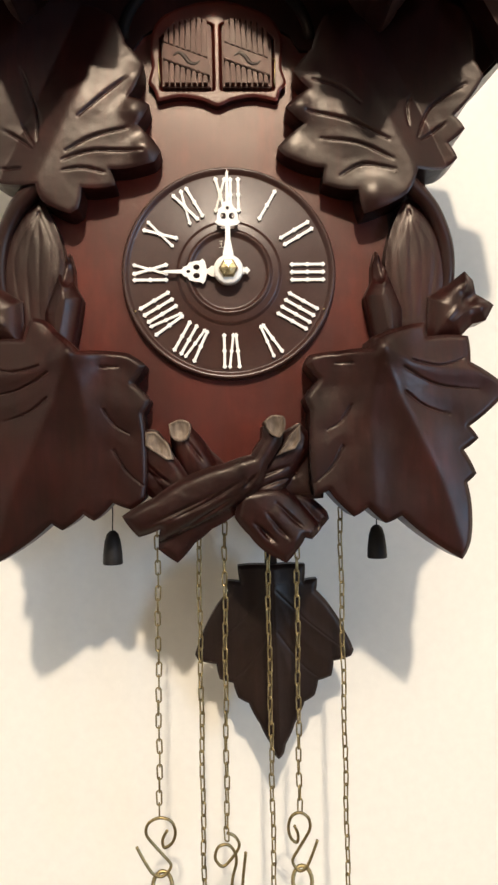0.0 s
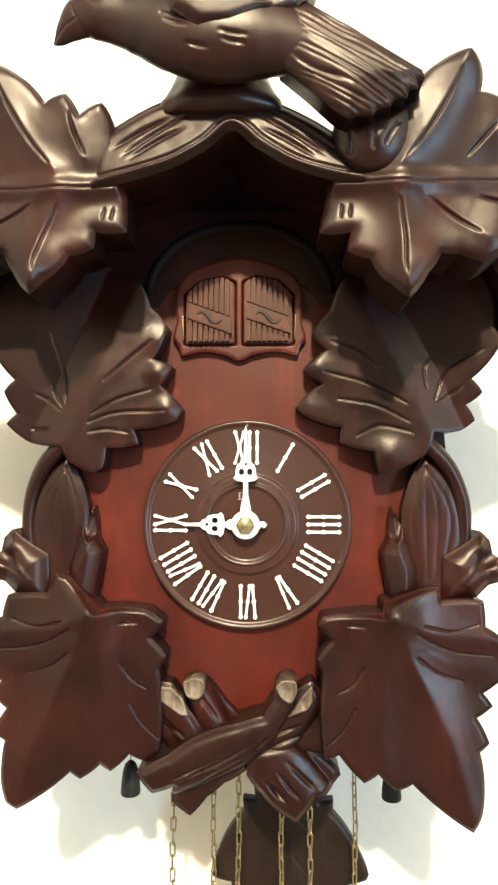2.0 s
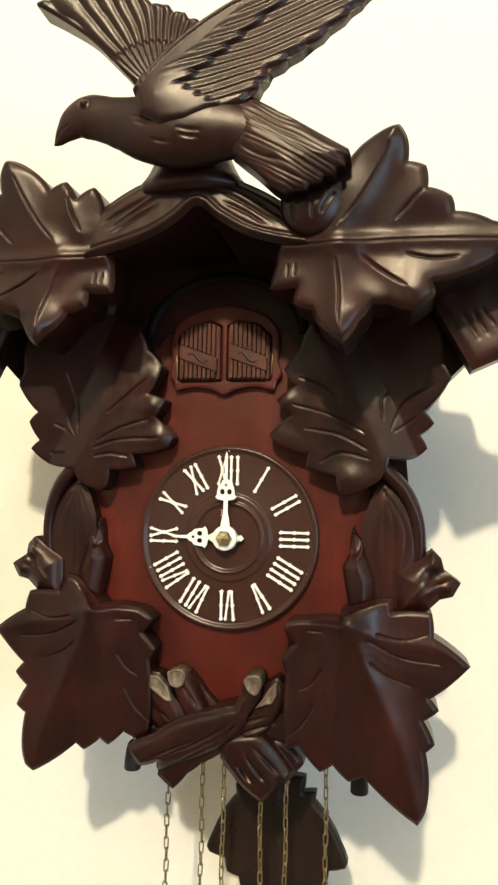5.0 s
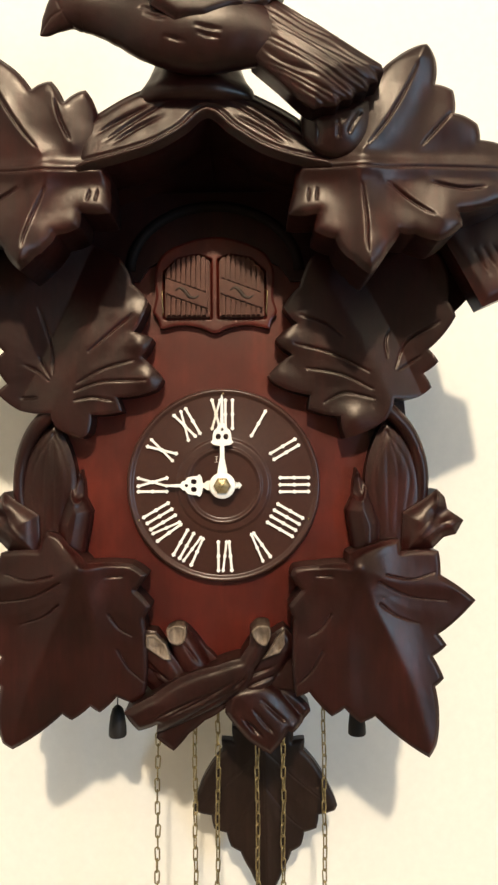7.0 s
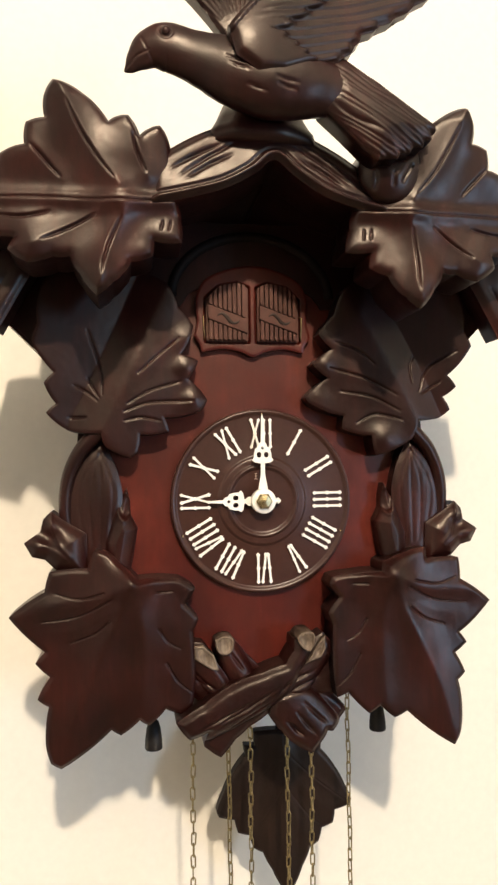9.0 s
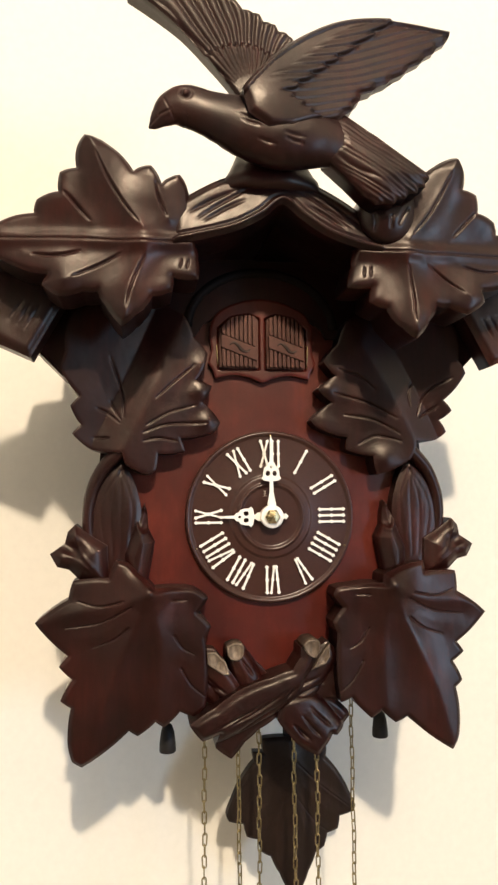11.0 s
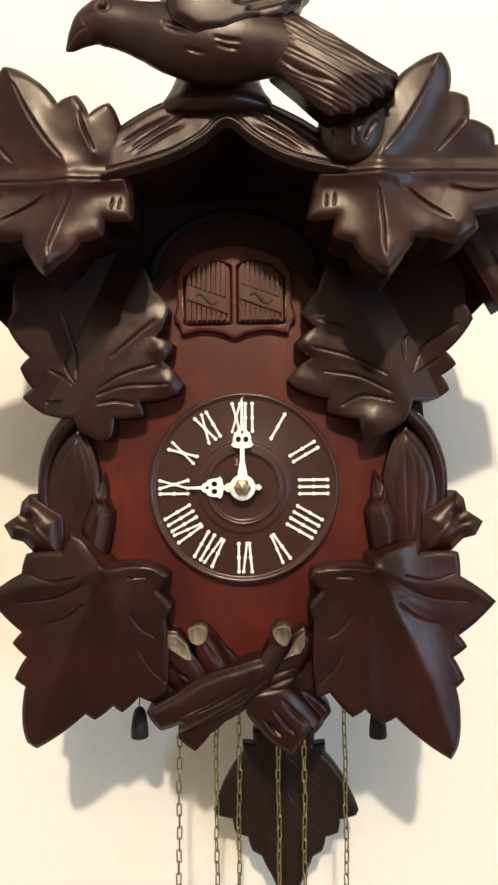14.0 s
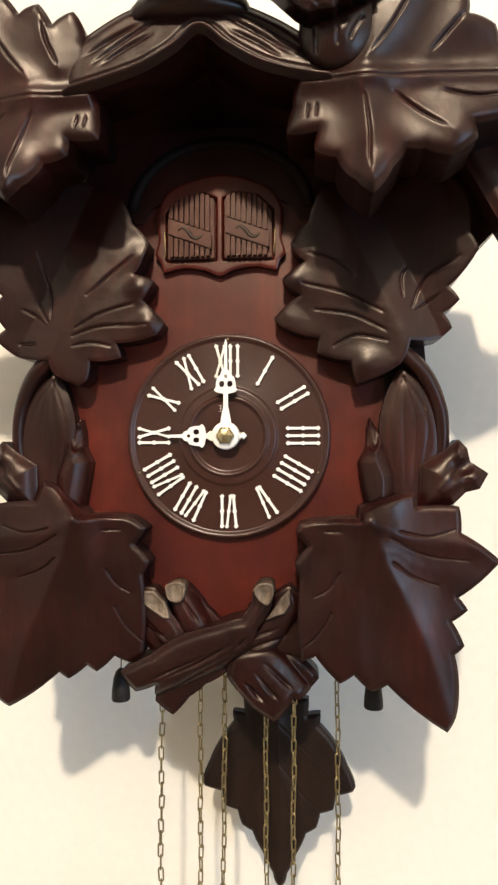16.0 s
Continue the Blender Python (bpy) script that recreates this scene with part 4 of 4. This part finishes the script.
for stroke in strokes:
    d, u = seg_dist(wx, wz, list(stroke))
    sunk = np.maximum(sunk, 0.0013 * np.exp(-(d / 0.075) ** 2) * np.sin(np.pi * np.clip(u, 0.12, 0.88)))
for cut, deep in ((mouth, 0.0004), (brow, 0.0003)):
    d, u = seg_dist(wx, wz, cut)
    sunk = np.maximum(sunk, deep * np.exp(-(d / 0.07) ** 2))
ring = np.hypot(wx + 6.85, wz - 26.0)
sunk = np.maximum(sunk, 0.0005 * np.exp(-((ring - 0.36) / 0.08) ** 2))
for v, k in zip(bird.verts, np.where(where[:, 1] < BIRD_Y / 100, sunk, 0)):
    v.co += Vector((0, k, 0.0004 * noise.noise(v.co * 160)))


def shingle(saw, deep):
    """One feather after another, each lapping over the next below it, with a cut along the lap."""
    return deep * (1 - saw) * np.clip(saw / 0.14, 0, 1)


def feather_front(x, z, e):
    d, u = seg_dist(x, z, front_edge)
    wob = np.array([noise.noise(Vector((a * 0.30, b * 0.30, 6.0))) for a, b in zip(x, z)])
    fine = np.array([noise.noise(Vector((a * 1.1, b * 1.1, 2.0))) for a, b in zip(x, z)])
    lift = 0.20 + 0.010 * (x - 2)
    across = z * np.cos(lift) - x * np.sin(lift) + 0.20 * wob
    root = np.hypot(x + 2.1, z - 25.6)
    ph = across / 0.50
    saw = ph - np.floor(ph)
    # long feathers behind a scalloped step, a row of short ones before it, then the smooth shoulder
    step = x - np.where(z > 26.2, 3.1 + (z - 29.6) * 1.22, -1.05 + (26.2 - z) * 1.7)
    tier = 1 / (1 + np.exp(np.clip((step - 0.55 * np.sin(saw * np.pi)) / 0.06, -40, 40)))
    short = np.clip((step + 1.9 + 0.4 * wob) / 0.6, 0, 1) * np.clip((z - 26.6) / 0.6, 0, 1)
    smooth = np.where(step > 0.3, 1.0, short) * np.clip((d - 0.35) / 0.25, 0, 1)
    h = shingle(saw, 0.10) * smooth - 0.014 * (0.5 + fine) * np.exp(-((saw - 0.5) / 0.09) ** 2) * (1 - tier)
    h = h + 0.24 * tier
    h = np.where(d < 0.36, 0.14 + 0.08 * np.sin(np.clip(d / 0.36, 0, 1) * np.pi) + 0.2 * tier, h)
    return 11.15 - 0.8 * np.clip(root / 13, 0, 1) + h + 0.34 * np.exp(-(root / 2.8) ** 2) - 0.25 * np.exp(-(e / 0.22) ** 2)


front_edge = curve2([(-3.5, 26.2), (-2.9, 27.0), (-1.4, 28.7), (0.6, 30.3), (3.0, 31.55), (5.7, 32.15), (8.1, 32.2), (10.6, 32.0)], 7)
trail = []
for k, ((ax, az), (bx, bz)) in enumerate(zip([(10.45, 31.6), (9.6, 30.85), (8.75, 30.1), (7.6, 29.2), (6.35, 28.3), (5.3, 27.6), (4.2, 27.0), (3.75, 26.2), (3.1, 25.5)], [(9.6, 30.85), (8.75, 30.1), (7.6, 29.2), (6.35, 28.3), (5.3, 27.6), (4.2, 27.0), (3.75, 26.2), (3.1, 25.5), (2.0, 24.9)])):
    trail += [(ax + 0.10, az - 0.02), (ax * 0.6 + bx * 0.4 + 0.16, az * 0.6 + bz * 0.4 - 0.16), (bx + 0.02, bz - 0.10)]
trail += [(1.1, 24.6), (-0.3, 24.0), (-1.8, 23.9), (-3.1, 24.7)]
relief(front_edge + trail, feather_front, -9.7, 0.085, (), bird)


def feather_back(x, z, e):
    w = np.arctan2(z - 26.7, x + 2.5)
    r = np.hypot(x + 2.5, z - 26.7)
    ph = w / 0.12 + np.array([0.4 * noise.noise(Vector((a * 0.5, b * 0.5, 8.0))) for a, b in zip(x, z)])
    saw = ph - np.floor(ph)
    edge = 2.95 + 0.75 * np.clip((w - 1.15) / 1.2, 0, 1) + 0.16 * np.sin(saw * np.pi)
    h = 9.25 + 1.1 * np.clip((r - 1.5) / 8, 0, 1) + 0.11 * np.sin(saw * np.pi) * np.clip(r / 3, 0.4, 1) + 0.28 / (1 + np.exp(np.clip((r - edge) / 0.06, -40, 40)))
    return h - 0.16 * np.exp(-(e / 0.14) ** 2)


rim = curve2([(-10.4, 33.0), (-9.2, 33.25), (-7.8, 33.5), (-6.3, 33.5), (-4.6, 33.1), (-2.7, 32.3), (-1.5, 31.7), (-0.6, 31.2), (0.5, 30.4)], 4)
tops = []
for k, (a, b) in enumerate(rim):
    tops.append((a, b + (0.06, 0.16, 0.20, -0.03)[k % 4] * min(1, k / 4)))
back_wing = tops + [(0.3, 28.8), (-1.0, 26.2), (-2.9, 25.4)] + curve2([(-3.4, 26.7), (-4.3, 27.8), (-5.5, 29.1), (-7.0, 30.6), (-8.7, 31.8), (-10.35, 32.8)], 5)
relief(back_wing, feather_back, -8.7, 0.085, (), bird)
tail = [(1.6, 25.6), (3.4, 25.55), (5.6, 24.2), (8.2, 22.5), (8.75, 22.15), (8.85, 21.8), (8.5, 21.65), (8.55, 21.25), (8.1, 21.15), (8.0, 20.8), (7.4, 20.75), (7.2, 20.4), (6.6, 20.3), (6.4, 20.0), (5.7, 20.0), (5.2, 19.85), (4.5, 20.35), (3.4, 21.4), (2.0, 22.6)]


def tail_face(x, z, e):
    across = (x - 2.4) * 0.5 + (z - 25.3) * 0.866
    wave = np.array([0.9 * noise.noise(Vector(((a * 0.866 - b * 0.5) * 0.40, c * 1.6, 3.0))) for a, b, c in zip(x, z, across)])
    g = across / 0.30 + wave
    return 10.3 + 0.6 * np.sqrt(np.clip(e / 1.5, 0, 1)) - 0.11 * np.exp(-(((g - np.floor(g)) - 0.5) / 0.14) ** 2) * np.clip(wave * 1.6 + 0.75, 0, 1) * np.clip((x - 2.4) / 1.2, 0, 1)


relief(tail, tail_face, -8.9, 0.085, (), bird)
tube([V(-1.0, z, -7.5) for z in (21.4, 21.8, 22.1, 22.4, 22.9, 23.8)], [0.0315, 0.0325, 0.0322, 0.0300, 0.0270, 0.023], 48, 0.5, 0.08, True, False, bird)
tube([V(-6.85, 26.0, y) for y in (-10.4, -10.82, -10.92)], [0.0026, 0.0022, 0.0009], 14, 1.0, 0, True, False, bird)
part("bird_carving", bird, WALNUT, clock, "dark carved wooden bird with spread wings")

knob = curve2([(4.7, 20.6), (4.8, 19.3), (5.5, 18.4), (6.6, 18.05), (7.7, 18.4), (8.5, 19.4), (8.8, 20.6), (8.4, 21.5), (6.4, 21.6), (4.7, 20.6)], 4)[:-1]
knob_cuts = [curve2([(5.5, 19.7), (5.6, 19.2), (5.55, 18.8)], 6), curve2([(7.8, 20.2), (7.4, 19.6), (7.2, 19.2)], 6), curve2([(6.6, 19.6), (6.6, 19.0)], 6)]


def knob_face(x, z, e):
    h = 8.5 + 0.9 * np.sqrt(np.clip(e / 1.4, 0, 1))
    for c in knob_cuts:
        d, u = seg_dist(x, z, c)
        h = h - 0.10 * np.exp(-(d / 0.09) ** 2)
    return h


part("tail_rest", relief(knob, knob_face, -6.0, 0.10, beside(knob_cuts)), WALNUT, clock, "dark rounded block under the bird's tail")

# ---------------------------------------------------------------- things that hang below the clock
half = [(0.0, -18.3), (2.3, -18.3), (2.2, -19.4), (3.1, -19.3), (3.0, -20.1), (3.3, -20.4), (4.2, -21.6), (4.9, -23.0), (5.4, -24.2), (5.2, -24.6), (4.0, -24.9), (3.8, -25.9), (2.9, -26.2), (2.6, -27.2), (1.9, -27.6), (1.2, -29.0), (0.5, -30.4), (0.35, -31.0), (0.0, -31.4)]
PX = 2.5
LEAN = 0.02


def swung(points):
    """The pendulum's outline, caught on the way to the end of its swing."""
    return [(PX + x - LEAN * (z + 12), z) for x, z in points]


leafp = swung(half + [(-x, z) for x, z in half[1:-1][::-1]])
pv = [swung(l) for l in ([(0, -18.6), (0, -31.0)], curve2([(-0.2, -20.0), (-2.4, -22.2), (-4.9, -24.2)]), curve2([(0.2, -20.0), (2.4, -22.2), (4.9, -24.2)]), curve2([(-0.2, -22.8), (-1.8, -25.0), (-3.0, -26.0)]), curve2([(0.2, -22.8), (1.8, -25.0), (3.0, -26.0)]))]
pend = thing("pendulum", V(PX, -18, 6.6), "dark wooden pendulum with a carved leaf bob, mid-swing", "pendulum")
part("leaf_bob", relief(toothed(leafp, 0.03), carved(pv, -6.05, -6.35, 0.10, swung([(0, -24)])[0], 0.0, 0.035, 0.08, seed=21.0, ridge=[0.30, 0.16, 0.16, 0.08, 0.08]), 6.9, 0.12, beside(pv)), PENDULUM, pend, "carved leaf shaped bob, almost black")
part("rod", prism(swung([(-0.42, -12), (0.42, -12), (0.42, -18.5), (-0.42, -18.5)]), 6.45, 6.85, 0.0006), PENDULUM, pend, "flat dark rod", False)


def link_mesh():
    bm = bmesh.new()
    ln, w, wire = 0.0051, 0.0021, 0.00055
    pts = []
    for i in range(14):
        a = 2 * math.pi * i / 14
        x, z = math.cos(a) * (w - wire), math.sin(a) * (w - wire)
        pts.append(Vector((x, 0, z + math.copysign(ln - w, z))))
    up = Vector((0, 1, 0))
    rings = []
    for i, p in enumerate(pts):
        way = (pts[(i + 1) % 14] - pts[i - 1]).normalized()
        out = way.cross(up)
        rings.append([bm.verts.new(p + (out * math.cos(k * math.tau / 6) + up * math.sin(k * math.tau / 6)) * wire) for k in range(6)])
    for i in range(14):
        for k in range(6):
            bm.faces.new((rings[i][k], rings[i][(k + 1) % 6], rings[(i + 1) % 14][(k + 1) % 6], rings[(i + 1) % 14][k]))
    for f in bm.faces:
        f.smooth = True
    me = bpy.data.meshes.new("link")
    bm.to_mesh(me)
    bm.free()
    me.materials.append(BRASS)
    return me


LINK = link_mesh()
PITCH = 0.0079
CHAIN_Y = 2.5
for x, low, turn, drift in ((-4.7, -33.7, 4, -0.15), (-2.15, -47, 40, 0.0), (-0.5, -35.0, 62, -0.2), (2.15, -47, 50, 0.05), (4.05, -33.7, 58, -0.2), (6.8, -47, 35, 0.0)):
    top = V(x, -12.6, CHAIN_Y)
    chain = thing("chain", top, "thin aged brass link chain hanging from the clock", "chain", "chains below the clock")
    n = int((-12.6 - low) / 100 / PITCH)
    for k in range(n):
        ob = new("link", LINK)
        ob.parent = chain
        u = k / n
        sway = 0.0003 * math.sin(k * 0.9 + x)
        ob.matrix_basis = pose(drift / 100 * u + sway, 0, -(k + 0.5) * PITCH, 0, random.uniform(-3, 3), turn + (90 if k % 2 else 0) + random.uniform(-7, 7) + 6 * math.sin(k * 0.35))
    if low > -40:
        end = V(x + drift, -12.6 - n * PITCH * 100 + 0.02, CHAIN_Y)
        hook = thing("weight_hook", end, "bent brass wire hook on the end of a chain", "hook", "hooks on the chains")
        flip = -1 if x > 2 else 1
        if -1 < x < 0:
            local = [(0.0, 0.3), (0.5, 0.0), (0.75, -0.6), (0.3, -1.3), (-0.3, -1.75), (-0.75, -1.2), (-0.55, -0.5), (0.05, -0.4), (0.45, -0.9), (0.55, -1.6), (0.3, -2.6), (0.25, -3.6), (0.6, -3.9), (0.85, -3.2), (1.0, -2.0), (1.15, -0.9)]
        else:
            local = [(0.45, -1.0), (0.15, -1.6), (0.25, -2.1), (0.75, -1.8), (0.95, -1.1), (0.7, -0.4), (0.0, -0.15), (-0.7, -0.5), (-0.85, -1.2), (-0.4, -1.9), (0.2, -2.6), (0.65, -3.2), (0.2, -3.75), (-0.4, -3.6), (-0.9, -2.9), (-1.45, -1.9)]
        sq = 0.75 if flip < 0 else 1.0
        bm = tube(smooth_line([end + Vector((a * flip * sq / 100, 0.0012 * math.sin(i * 0.8), (b + 0.15) / 100)) for i, (a, b) in enumerate(local)], 6), 0.00095, 10)
        part("wire", bm, BRASS, hook)
        ring = [end + Vector((math.sin(w) * 0.006 + 0.001, math.cos(w) * 0.003, -0.043 + math.cos(w) * 0.008)) for w in [math.tau * i / 20 for i in range(20)]]
        part("weight_eye", tube(ring, 0.0013, 8, closed=True), BRASS, hook, "brass eye of the weight")

for x in (-7.5, 9.1):
    bob = thing("door_latch_bob", V(x, -17.4, 2.4), "small dark bell shaped bob on a thin wire", "bob", "bobs below the clock")
    part("bell", lathe([(0.0058, -0.0003), (0.0062, 0.0005), (0.0060, 0.006), (0.0050, 0.014), (0.0036, 0.0185), (0.0016, 0.0205)], V(x, -17.4, 2.4), "z", 24), IRON, bob, "black bell shaped bob")
    part("wire", tube([V(x, -15.4, 2.4), V(x + 0.03, -14.2, 2.4), V(x - 0.03, -12.8, 2.4), V(x, -9.8, 2.4)], 0.0004, 6), IRON, bob)
